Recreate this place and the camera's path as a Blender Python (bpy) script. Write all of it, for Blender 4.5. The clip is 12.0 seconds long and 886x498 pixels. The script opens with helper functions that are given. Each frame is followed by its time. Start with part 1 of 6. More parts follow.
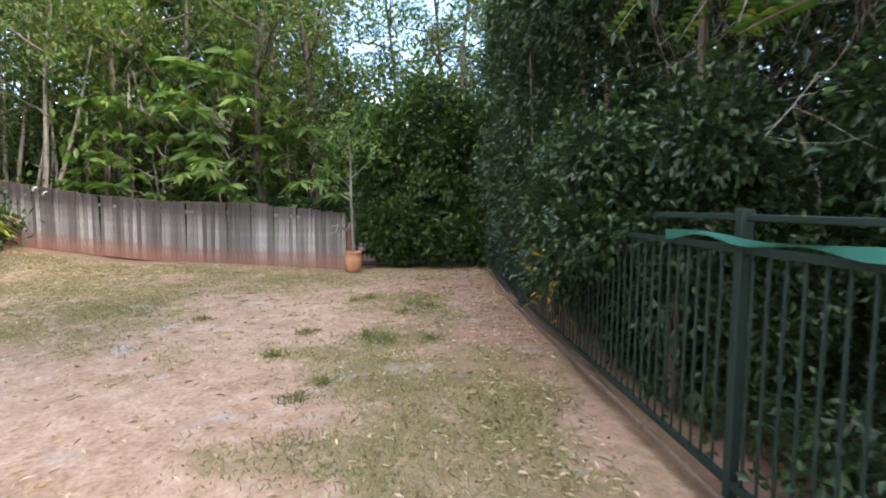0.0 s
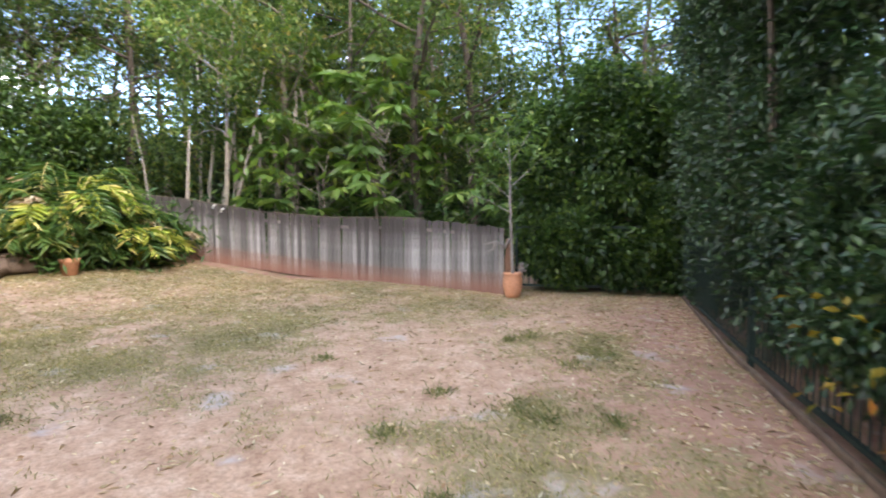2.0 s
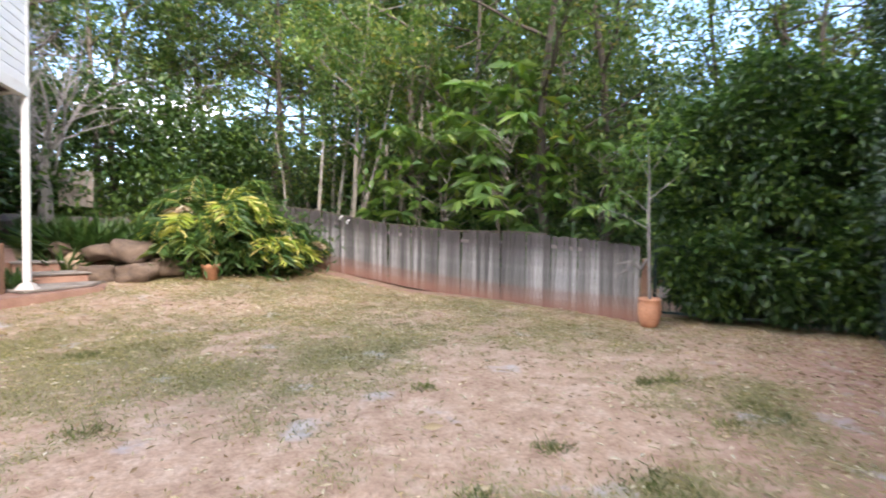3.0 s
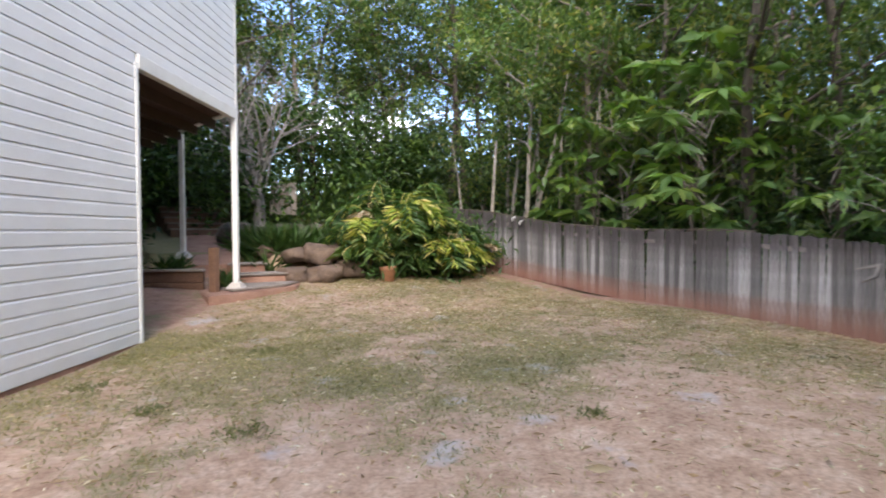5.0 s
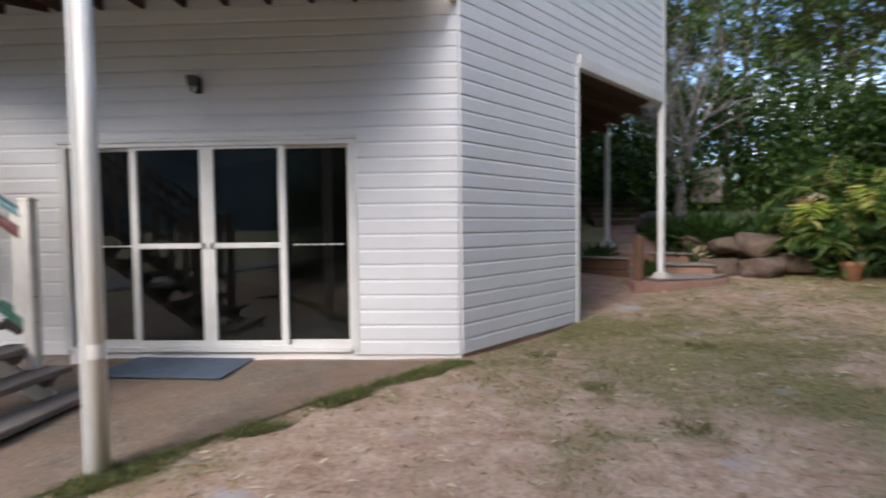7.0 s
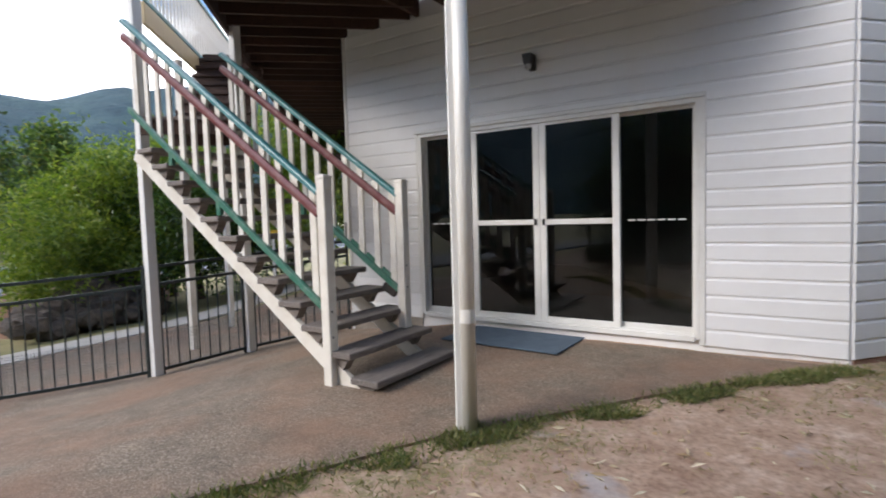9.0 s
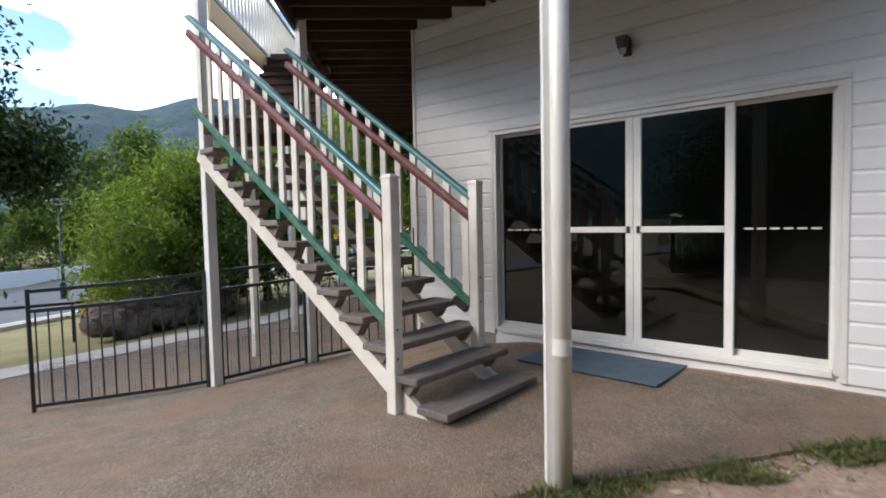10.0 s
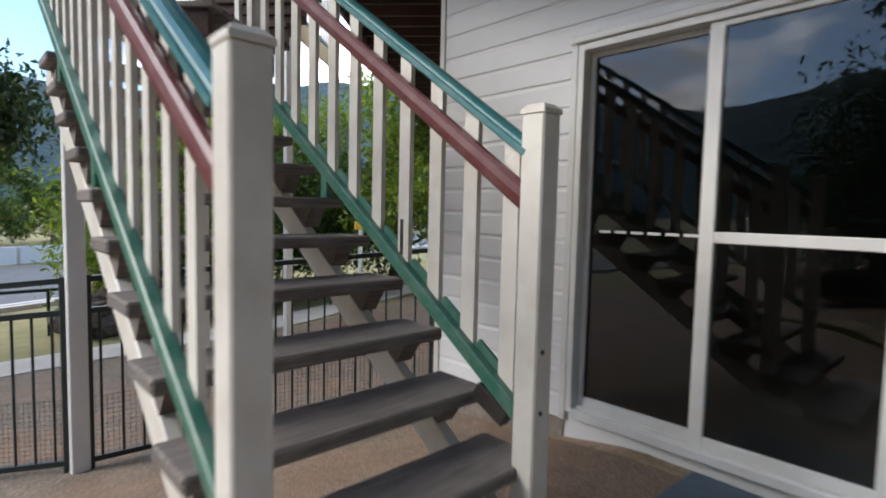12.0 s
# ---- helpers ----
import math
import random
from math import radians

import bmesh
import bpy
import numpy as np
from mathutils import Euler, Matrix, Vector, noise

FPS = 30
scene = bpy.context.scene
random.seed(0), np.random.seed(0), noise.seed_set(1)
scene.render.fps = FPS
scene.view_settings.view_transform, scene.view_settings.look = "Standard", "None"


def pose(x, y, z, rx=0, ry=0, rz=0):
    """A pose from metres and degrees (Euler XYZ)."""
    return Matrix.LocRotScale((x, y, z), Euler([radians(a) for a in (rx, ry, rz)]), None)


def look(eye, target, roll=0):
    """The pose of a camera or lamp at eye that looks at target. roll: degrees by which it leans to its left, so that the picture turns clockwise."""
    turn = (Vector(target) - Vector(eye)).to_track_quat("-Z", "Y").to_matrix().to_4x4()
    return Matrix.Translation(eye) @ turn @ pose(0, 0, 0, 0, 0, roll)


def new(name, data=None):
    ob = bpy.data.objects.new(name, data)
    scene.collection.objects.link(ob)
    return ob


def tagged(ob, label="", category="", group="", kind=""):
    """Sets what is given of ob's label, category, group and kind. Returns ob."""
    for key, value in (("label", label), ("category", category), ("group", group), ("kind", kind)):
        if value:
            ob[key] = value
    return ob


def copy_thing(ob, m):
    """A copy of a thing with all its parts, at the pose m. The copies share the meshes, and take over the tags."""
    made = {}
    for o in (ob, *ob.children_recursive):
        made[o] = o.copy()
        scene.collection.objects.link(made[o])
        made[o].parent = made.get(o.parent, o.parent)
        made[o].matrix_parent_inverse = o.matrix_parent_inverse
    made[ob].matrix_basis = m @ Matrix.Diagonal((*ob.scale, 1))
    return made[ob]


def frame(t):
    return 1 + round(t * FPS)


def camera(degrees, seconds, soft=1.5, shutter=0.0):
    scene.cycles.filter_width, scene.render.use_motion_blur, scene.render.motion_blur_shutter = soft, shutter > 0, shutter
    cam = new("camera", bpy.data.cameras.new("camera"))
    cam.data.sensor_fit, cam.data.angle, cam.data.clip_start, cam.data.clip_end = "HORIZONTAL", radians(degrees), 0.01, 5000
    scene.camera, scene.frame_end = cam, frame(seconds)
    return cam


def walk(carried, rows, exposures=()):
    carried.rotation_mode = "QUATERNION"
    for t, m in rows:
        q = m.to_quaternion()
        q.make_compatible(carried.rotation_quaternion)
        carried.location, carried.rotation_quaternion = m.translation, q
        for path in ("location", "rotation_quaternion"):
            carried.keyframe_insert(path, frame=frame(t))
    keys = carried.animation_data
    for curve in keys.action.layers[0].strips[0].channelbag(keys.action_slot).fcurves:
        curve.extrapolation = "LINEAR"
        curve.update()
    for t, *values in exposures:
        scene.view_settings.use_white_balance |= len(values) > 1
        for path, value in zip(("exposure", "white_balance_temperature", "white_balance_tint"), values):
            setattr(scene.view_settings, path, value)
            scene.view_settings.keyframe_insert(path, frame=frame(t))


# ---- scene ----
# ---------------------------------------------------------------- camera
cam = camera(79.6, 12.0, soft=1.8, shutter=0.5)
PATH = [
    (0, (1.32, -6.086, 1.364), (3.313, -6.094, 1.199), 0.5),
    (0.5, (1.755, -6.075, 1.378), (3.746, -5.999, 1.205), -0.2),
    (1, (2.222, -6.051, 1.385), (4.201, -5.813, 1.221), -0.4),
    (1.5, (2.653, -5.999, 1.375), (4.607, -5.597, 1.236), 0.1),
    (2, (3.081, -5.946, 1.378), (4.983, -5.339, 1.257), -0.2),
    (2.5, (3.443, -5.888, 1.378), (5.264, -5.066, 1.28), 0.5),
    (3, (3.796, -5.797, 1.376), (5.501, -4.753, 1.306), 0.9),
    (3.5, (4.076, -5.691, 1.365), (5.649, -4.457, 1.314), 1.0),
    (5.5, (4.366, -5.525, 1.35), (5.416, -3.825, 1.272), -0.3),
    (6, (4.297, -5.437, 1.338), (5.002, -3.567, 1.256), -0.2),
    (6.5, (4.243, -5.338, 1.306), (4.56, -3.365, 1.226), -0.4),
    (7, (4.154, -5.30, 1.289), (4.056, -3.304, 1.203), -0.7),
    (7.5, (3.985, -5.38, 1.308), (3.535, -3.434, 1.208), -0.5),
    (9.5, (3.542, -4.98, 1.197), (2.319, -3.402, 1.081), -1.7),
    (10, (3.278, -4.745, 1.232), (1.986, -3.221, 1.126), -1.2),
    (10.5, (2.839, -4.221, 1.212), (1.563, -2.684, 1.107), -0.3),
    (11, (2.434, -3.644, 1.196), (1.111, -2.149, 1.075), 0.4),
    (11.5, (2.113, -3.178, 1.191), (0.751, -1.72, 1.052), 0.6),
    (12, (1.731, -2.666, 1.212), (0.276, -1.301, 1.071), 1.3),
]
EXPOSURE = [(0, 2.62, 7250, 15), (3.5, 2.74, 7100, 15), (5.5, 2.0, 6950, 15), (7.5, 1.42, 6700, 14), (9.5, 1.34, 6700, 12), (12, 1.32, 6650, 10)]
walk(cam, [(t, look(eye, target, roll)) for t, eye, target, roll in PATH], EXPOSURE)

# ---------------------------------------------------------------- sky and sun
SUN_ELEV, SUN_AZ = 33.0, 210.0      # degrees; azimuth clockwise from +y
world = bpy.data.worlds.new("sky")
scene.world = world
world.use_nodes = True
wn, wl = world.node_tree.nodes, world.node_tree.links
wn.clear()
w_out = wn.new("ShaderNodeOutputWorld")
w_bg = wn.new("ShaderNodeBackground")
w_sky = wn.new("ShaderNodeTexSky")
w_sky.sky_type, w_sky.sun_disc = "NISHITA", False
w_sky.sun_elevation, w_sky.sun_rotation = radians(SUN_ELEV), radians(SUN_AZ)
w_sky.dust_density, w_sky.ozone_density, w_sky.air_density = 0.2, 4.0, 0.9
w_co = wn.new("ShaderNodeTexCoord")
w_map = wn.new("ShaderNodeMapping")
w_map.inputs["Scale"].default_value = (1.0, 1.0, 2.6)
w_map.inputs["Location"].default_value = (0.35, 0.2, 1.3)
w_noise = wn.new("ShaderNodeTexNoise")
w_noise.inputs["Scale"].default_value, w_noise.inputs["Detail"].default_value = 2.6, 7
w_noise.inputs["Roughness"].default_value = 0.55
w_ramp = wn.new("ShaderNodeValToRGB")
w_ramp.color_ramp.elements[0].position, w_ramp.color_ramp.elements[1].position = 0.515, 0.63
w_mix = wn.new("ShaderNodeMix")
w_mix.data_type = "RGBA"
w_cl = wn.new("ShaderNodeTexNoise")                         # lit and shaded parts of the clouds
w_cl.inputs["Scale"].default_value, w_cl.inputs["Detail"].default_value = 5.5, 6
w_clr = wn.new("ShaderNodeMapRange")
w_clr.inputs[1].default_value, w_clr.inputs[2].default_value, w_clr.inputs[3].default_value, w_clr.inputs[4].default_value = 0.42, 0.58, 5.0, 16.0
wl.new(w_cl.outputs["Fac"], w_clr.inputs[0])
w_tint = wn.new("ShaderNodeVectorMath")
w_tint.operation, w_tint.inputs[0].default_value = "SCALE", (1.0, 1.03, 1.1)
wl.new(w_clr.outputs[0], w_tint.inputs["Scale"])
wl.new(w_tint.outputs[0], w_mix.inputs[7])
wl.new(w_co.outputs["Generated"], w_map.inputs["Vector"])
wl.new(w_map.outputs["Vector"], w_noise.inputs["Vector"])
wl.new(w_map.outputs["Vector"], w_cl.inputs["Vector"])
w_sep = wn.new("ShaderNodeSeparateXYZ")                    # cloudier towards -x, clearing towards +x
wl.new(w_co.outputs["Generated"], w_sep.inputs[0])
w_add = wn.new("ShaderNodeMath")
w_add.operation, w_add.inputs[1].default_value = "MULTIPLY_ADD", -0.10
wl.new(w_sep.outputs["X"], w_add.inputs[0])
wl.new(w_noise.outputs["Fac"], w_add.inputs[2])
wl.new(w_add.outputs[0], w_ramp.inputs["Fac"])
wl.new(w_ramp.outputs["Color"], w_mix.inputs[0])
wl.new(w_sky.outputs["Color"], w_mix.inputs[6])
wl.new(w_mix.outputs[2], w_bg.inputs["Color"])
w_bg.inputs["Strength"].default_value = 0.15
wl.new(w_bg.outputs["Background"], w_out.inputs["Surface"])

sun = new("sun", bpy.data.lights.new("sun", "SUN"))
sun.data.energy, sun.data.angle, sun.data.color = 1.15, radians(25), (1.0, 0.96, 0.91)
_e, _a = radians(SUN_ELEV), radians(SUN_AZ)
_dir = Vector((math.sin(_a) * math.cos(_e), math.cos(_a) * math.cos(_e), math.sin(_e)))
sun.matrix_world = look(_dir * 60, (0, 0, 0))

# ---------------------------------------------------------------- materials
def nodes_of(name):
    m = bpy.data.materials.new(name)
    m.use_nodes = True
    n, l = m.node_tree.nodes, m.node_tree.links
    return m, n, l, n["Principled BSDF"]


def ramp(n, l, source, stops):
    r = n.new("ShaderNodeValToRGB")
    while len(r.color_ramp.elements) < len(stops):
        r.color_ramp.elements.new(0.5)
    for e, (p, c) in zip(r.color_ramp.elements, stops):
        e.position, e.color = p, (*c, 1)
    l.new(source, r.inputs["Fac"])
    return r.outputs["Color"]


def noise_tex(n, l, scale, detail=5, rough=0.6, stretch=None, coords="Object", distort=0.0):
    t = n.new("ShaderNodeTexNoise")
    t.inputs["Scale"].default_value, t.inputs["Detail"].default_value = scale, detail
    t.inputs["Roughness"].default_value, t.inputs["Distortion"].default_value = rough, distort
    c = n.new("ShaderNodeTexCoord")
    if stretch:
        mp = n.new("ShaderNodeMapping")
        mp.inputs["Scale"].default_value = stretch
        l.new(c.outputs[coords], mp.inputs["Vector"])
        l.new(mp.outputs["Vector"], t.inputs["Vector"])
    else:
        l.new(c.outputs[coords], t.inputs["Vector"])
    return t.outputs["Fac"]


def mix(n, l, a, b, fac, mode="MIX"):
    m = n.new("ShaderNodeMix")
    m.data_type, m.blend_type = "RGBA", mode
    for sock, v in ((m.inputs[0], fac), (m.inputs[6], a), (m.inputs[7], b)):
        if isinstance(v, (int, float)):
            sock.default_value = v
        elif isinstance(v, tuple):
            sock.default_value = (*v, 1)
        else:
            l.new(v, sock)
    return m.outputs[2]


def bump(n, l, p, height, strength=0.3, dist=0.01):
    b = n.new("ShaderNodeBump")
    b.inputs["Strength"].default_value, b.inputs["Distance"].default_value = strength, dist
    l.new(height, b.inputs["Height"])
    l.new(b.outputs["Normal"], p.inputs["Normal"])


def rand_object(n):
    return n.new("ShaderNodeObjectInfo").outputs["Random"]


def rand_island(n):
    return n.new("ShaderNodeNewGeometry").outputs["Random Per Island"]


def painted(name, colour, dirt, rough=0.45, grime=0.35, scale=3.0):
    """Paint with soft grime and scuffs."""
    m, n, l, p = nodes_of(name)
    big = noise_tex(n, l, scale, 6, 0.65)
    fine = noise_tex(n, l, 60, 3, 0.6)
    k = ramp(n, l, big, [(0.42, (0, 0, 0)), (0.75, (grime, grime, grime))])
    c = mix(n, l, colour, dirt, k)
    c = mix(n, l, c, (0.5, 0.5, 0.5), 0.03, "OVERLAY")
    tone = ramp(n, l, rand_object(n), [(0, (0.95, 0.95, 0.95)), (1, (1.0, 1.0, 1.0))])
    c = mix(n, l, c, tone, 1.0, "MULTIPLY")
    l.new(c, p.inputs["Base Color"])
    p.inputs["Roughness"].default_value = rough
    bump(n, l, p, fine, 0.12, 0.002)
    return m


def woody(name, light, dark, rough=0.75, along=(1.0, 14.0, 14.0), grain=6.0, strength=0.5, vary=0.78, top=1.25):
    """Weathered timber with grain along one axis."""
    m, n, l, p = nodes_of(name)
    g = noise_tex(n, l, grain, 7, 0.7, along)
    big = noise_tex(n, l, 2.2, 4, 0.6)
    c = ramp(n, l, g, [(0.3, dark), (0.7, light)])
    tone = ramp(n, l, big, [(0.3, (0.72, 0.72, 0.72)), (0.7, (1.05, 1.03, 1.0))])
    c = mix(n, l, c, tone, 1.0, "MULTIPLY")
    t2 = ramp(n, l, rand_object(n), [(0, (vary, vary, vary)), (0.7, (1.0, 1.0, 1.0)), (1, (top, top * 1.01, top * 1.03))])
    c = mix(n, l, c, t2, 1.0, "MULTIPLY")
    l.new(c, p.inputs["Base Color"])
    p.inputs["Roughness"].default_value = rough
    bump(n, l, p, g, strength, 0.004)
    return m


def foliage(name, stops, rough=0.5, trans=0.35):
    """Leaves: each one its own tint, partly letting light through."""
    m, n, l, p = nodes_of(name)
    c = ramp(n, l, rand_island(n), stops)
    tone = ramp(n, l, noise_tex(n, l, 0.9, 3, 0.6), [(0.3, (0.65, 0.7, 0.6)), (0.7, (1.15, 1.12, 1.05))])
    c = mix(n, l, c, tone, 1.0, "MULTIPLY")
    l.new(c, p.inputs["Base Color"])
    p.inputs["Roughness"].default_value = rough
    tr = n.new("ShaderNodeBsdfTranslucent")
    l.new(mix(n, l, c, (1.25, 1.35, 0.6), 1.0, "MULTIPLY"), tr.inputs["Color"])
    sh = n.new("ShaderNodeMixShader")
    sh.inputs[0].default_value = trans
    l.new(p.outputs["BSDF"], sh.inputs[1])
    l.new(tr.outputs["BSDF"], sh.inputs[2])
    l.new(sh.outputs["Shader"], n["Material Output"].inputs["Surface"])
    return m


def stony(name, stops, scale=5.0, rough=0.85, strength=0.6, fine=30.0, dist=0.02):
    m, n, l, p = nodes_of(name)
    a = noise_tex(n, l, scale, 8, 0.65)
    b = noise_tex(n, l, fine, 5, 0.7)
    c = ramp(n, l, a, stops)
    c = mix(n, l, c, ramp(n, l, b, [(0.3, (0.7, 0.7, 0.7)), (0.7, (1.15, 1.15, 1.15))]), 0.8, "MULTIPLY")
    l.new(c, p.inputs["Base Color"])
    p.inputs["Roughness"].default_value = rough
    bump(n, l, p, b, strength, dist)
    return m


M = {}
M["board_white"] = painted("white_board_paint", (0.84, 0.835, 0.82), (0.55, 0.50, 0.43), 0.5, 0.16, 1.6)
M["trim_white"] = painted("white_trim_paint", (0.80, 0.79, 0.75), (0.50, 0.43, 0.34), 0.4, 0.3, 3.0)
M["cream"] = painted("cream_paint", (0.74, 0.70, 0.62), (0.42, 0.34, 0.25), 0.45, 0.45, 4.0)
M["fascia"] = painted("buff_fascia_paint", (0.62, 0.48, 0.27), (0.35, 0.26, 0.15), 0.5, 0.3, 2.0)
M["teal"] = painted("teal_green_paint", (0.03, 0.16, 0.165), (0.20, 0.32, 0.32), 0.32, 0.4, 9.0)
M["maroon"] = painted("maroon_paint", (0.14, 0.035, 0.035), (0.32, 0.20, 0.17), 0.35, 0.35, 9.0)
M["green_rail"] = painted("green_paint_chipped", (0.035, 0.15, 0.10), (0.25, 0.30, 0.24), 0.4, 0.45, 14.0)
M["fence_green"] = painted("dark_green_enamel", (0.003, 0.019, 0.015), (0.008, 0.024, 0.02), 0.6, 0.4, 8.0)
M["fence_black"] = painted("black_green_enamel", (0.014, 0.024, 0.024), (0.06, 0.06, 0.05), 0.4, 0.4, 8.0)
M["pvc"] = painted("white_pvc", (0.78, 0.76, 0.70), (0.50, 0.42, 0.32), 0.3, 0.3, 2.5)
M["tread"] = woody("grey_weathered_hardwood", (0.29, 0.25, 0.22), (0.12, 0.10, 0.088), 0.8, (14.0, 1.2, 14.0), 5.0, 0.7)
M["paling"] = woody("weathered_grey_paling", (0.42, 0.405, 0.39), (0.11, 0.095, 0.085), 0.85, (16.0, 16.0, 0.9), 5.0, 0.7, 0.42, 1.75)
M["joist"] = woody("dark_brown_stained_timber", (0.10, 0.048, 0.03), (0.035, 0.018, 0.012), 0.7, (2.0, 14.0, 14.0), 5.0, 0.4)
M["sleeper"] = woody("red_brown_sleeper", (0.28, 0.15, 0.09), (0.12, 0.065, 0.04), 0.85, (2.0, 10.0, 14.0), 4.0, 0.6)
M["bark"] = woody("pale_bark", (0.40, 0.36, 0.30), (0.13, 0.105, 0.08), 0.9, (7.0, 7.0, 1.5), 4.0, 0.9)
M["bark_mid"] = woody("brown_bark", (0.24, 0.20, 0.155), (0.085, 0.07, 0.052), 0.9, (7.0, 7.0, 1.5), 4.0, 0.9)
M["bark_dark"] = woody("dark_bark", (0.15, 0.12, 0.09), (0.05, 0.04, 0.03), 0.9, (7.0, 7.0, 1.5), 4.0, 0.9)
M["bark_grey"] = woody("grey_twig_bark", (0.40, 0.37, 0.34), (0.2, 0.18, 0.16), 0.9, (7.0, 7.0, 1.5), 4.0, 0.5)
M["leaf_forest"] = foliage("forest_leaf", [(0, (0.04, 0.08, 0.03)), (0.5, (0.09, 0.15, 0.05)), (0.85, (0.17, 0.235, 0.07)), (1, (0.25, 0.21, 0.065))], 0.5, 0.5)
# understorey shade is put into this darker copy of the forest leaf
M["leaf_shade_dark"] = foliage("shade_darkened_leaf", [(0, (0.022, 0.045, 0.018)), (0.6, (0.045, 0.085, 0.03)), (0.92, (0.085, 0.13, 0.04)), (1, (0.15, 0.13, 0.05))], 0.5, 0.3)
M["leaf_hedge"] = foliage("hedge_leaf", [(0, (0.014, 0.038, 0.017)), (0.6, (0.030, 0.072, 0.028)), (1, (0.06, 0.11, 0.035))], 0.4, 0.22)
M["leaf_end"] = foliage("glossy_hedge_leaf", [(0, (0.026, 0.06, 0.019)), (0.6, (0.056, 0.118, 0.033)), (1, (0.14, 0.22, 0.05))], 0.42, 0.38)
M["leaf_big"] = foliage("broad_green_leaf", [(0, (0.06, 0.13, 0.025)), (0.6, (0.10, 0.19, 0.035)), (0.93, (0.17, 0.25, 0.04)), (1, (0.30, 0.25, 0.05))], 0.42, 0.4)
M["leaf_bright"] = foliage("bright_green_leaf", [(0, (0.065, 0.135, 0.038)), (0.6, (0.125, 0.215, 0.058)), (1, (0.25, 0.27, 0.08))], 0.5, 0.4)
M["leaf_gold"] = foliage("yellow_green_frond", [(0, (0.22, 0.32, 0.05)), (0.4, (0.40, 0.46, 0.09)), (0.75, (0.60, 0.56, 0.16)), (1, (0.72, 0.58, 0.28))], 0.45, 0.35)
M["leaf_whorl"] = foliage("light_green_whorled_leaf", [(0, (0.085, 0.165, 0.05)), (0.6, (0.145, 0.25, 0.075)), (1, (0.26, 0.34, 0.11))], 0.4, 0.45)
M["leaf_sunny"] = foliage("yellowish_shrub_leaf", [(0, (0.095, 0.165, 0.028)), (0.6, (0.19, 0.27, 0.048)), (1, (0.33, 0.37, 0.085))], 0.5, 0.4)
M["leaf_strap"] = foliage("strap_leaf", [(0, (0.03, 0.08, 0.02)), (0.7, (0.06, 0.13, 0.03)), (1, (0.12, 0.17, 0.05))], 0.45, 0.3)
M["leaf_autumn"] = foliage("turning_leaf", [(0, (0.22, 0.20, 0.03)), (0.5, (0.36, 0.28, 0.04)), (1, (0.35, 0.14, 0.03))], 0.5, 0.35)
M["litter"] = foliage("dry_leaf_litter", [(0, (0.26, 0.16, 0.09)), (0.35, (0.44, 0.31, 0.19)), (0.75, (0.58, 0.47, 0.34)), (1, (0.68, 0.60, 0.50))], 0.7, 0.15)
M["grass"] = foliage("lawn_grass", [(0, (0.17, 0.19, 0.06)), (0.4, (0.27, 0.25, 0.10)), (0.75, (0.42, 0.34, 0.19)), (1, (0.52, 0.43, 0.28))], 0.7, 0.2)
M["grass_green"] = foliage("green_edge_grass", [(0, (0.10, 0.14, 0.045)), (0.6, (0.18, 0.21, 0.075)), (1, (0.36, 0.30, 0.15))], 0.6, 0.25)
M["boulder"] = stony("basalt_boulder", [(0.3, (0.075, 0.05, 0.036)), (0.6, (0.17, 0.115, 0.08)), (0.8, (0.25, 0.175, 0.12))], 3.0, 0.85, 0.8, 22.0)
M["boulder_dark"] = stony("dark_basalt_boulder", [(0.3, (0.045, 0.038, 0.034)), (0.7, (0.16, 0.125, 0.10))], 3.0, 0.85, 0.8, 22.0)
M["kerb"] = stony("old_concrete", [(0.3, (0.20, 0.16, 0.13)), (0.7, (0.36, 0.31, 0.26))], 4.0, 0.9, 0.5, 40.0, 0.01)
M["pale_concrete"] = stony("pale_concrete", [(0.3, (0.46, 0.41, 0.35)), (0.7, (0.60, 0.55, 0.49))], 2.0, 0.9, 0.4, 50.0, 0.006)
M["red_concrete"] = stony("red_brown_concrete", [(0.3, (0.26, 0.13, 0.09)), (0.7, (0.40, 0.24, 0.17))], 3.0, 0.9, 0.5, 35.0, 0.01)
M["asphalt"] = stony("asphalt", [(0.3, (0.10, 0.11, 0.12)), (0.7, (0.16, 0.165, 0.175))], 3.0, 0.85, 0.5, 80.0, 0.01)
M["terracotta"] = stony("terracotta", [(0.3, (0.50, 0.21, 0.11)), (0.7, (0.62, 0.31, 0.18))], 6.0, 0.8, 0.2, 40.0, 0.004)
M["mat"] = stony("blue_grey_mat", [(0.3, (0.075, 0.11, 0.145)), (0.7, (0.11, 0.15, 0.19))], 7.0, 0.95, 0.8, 160.0, 0.006)
M["dark_metal"] = painted("dark_bronze_metal", (0.03, 0.026, 0.024), (0.10, 0.08, 0.06), 0.4, 0.4, 9.0)
M["black_part"] = painted("black_plastic", (0.015, 0.015, 0.015), (0.05, 0.05, 0.05), 0.45, 0.2, 9.0)
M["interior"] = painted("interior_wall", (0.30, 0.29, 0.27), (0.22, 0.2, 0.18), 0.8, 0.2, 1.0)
M["interior_floor"] = stony("interior_tiles", [(0.3, (0.30, 0.29, 0.27)), (0.7, (0.38, 0.36, 0.33))], 2.0, 0.35, 0.1, 40.0, 0.002)
M["cloth_green"] = painted("green_shade_cloth", (0.012, 0.14, 0.105), (0.03, 0.16, 0.13), 0.75, 0.3, 6.0)
M["yellow"] = painted("yellow_sign_paint", (0.75, 0.50, 0.03), (0.5, 0.35, 0.05), 0.5, 0.2, 3.0)
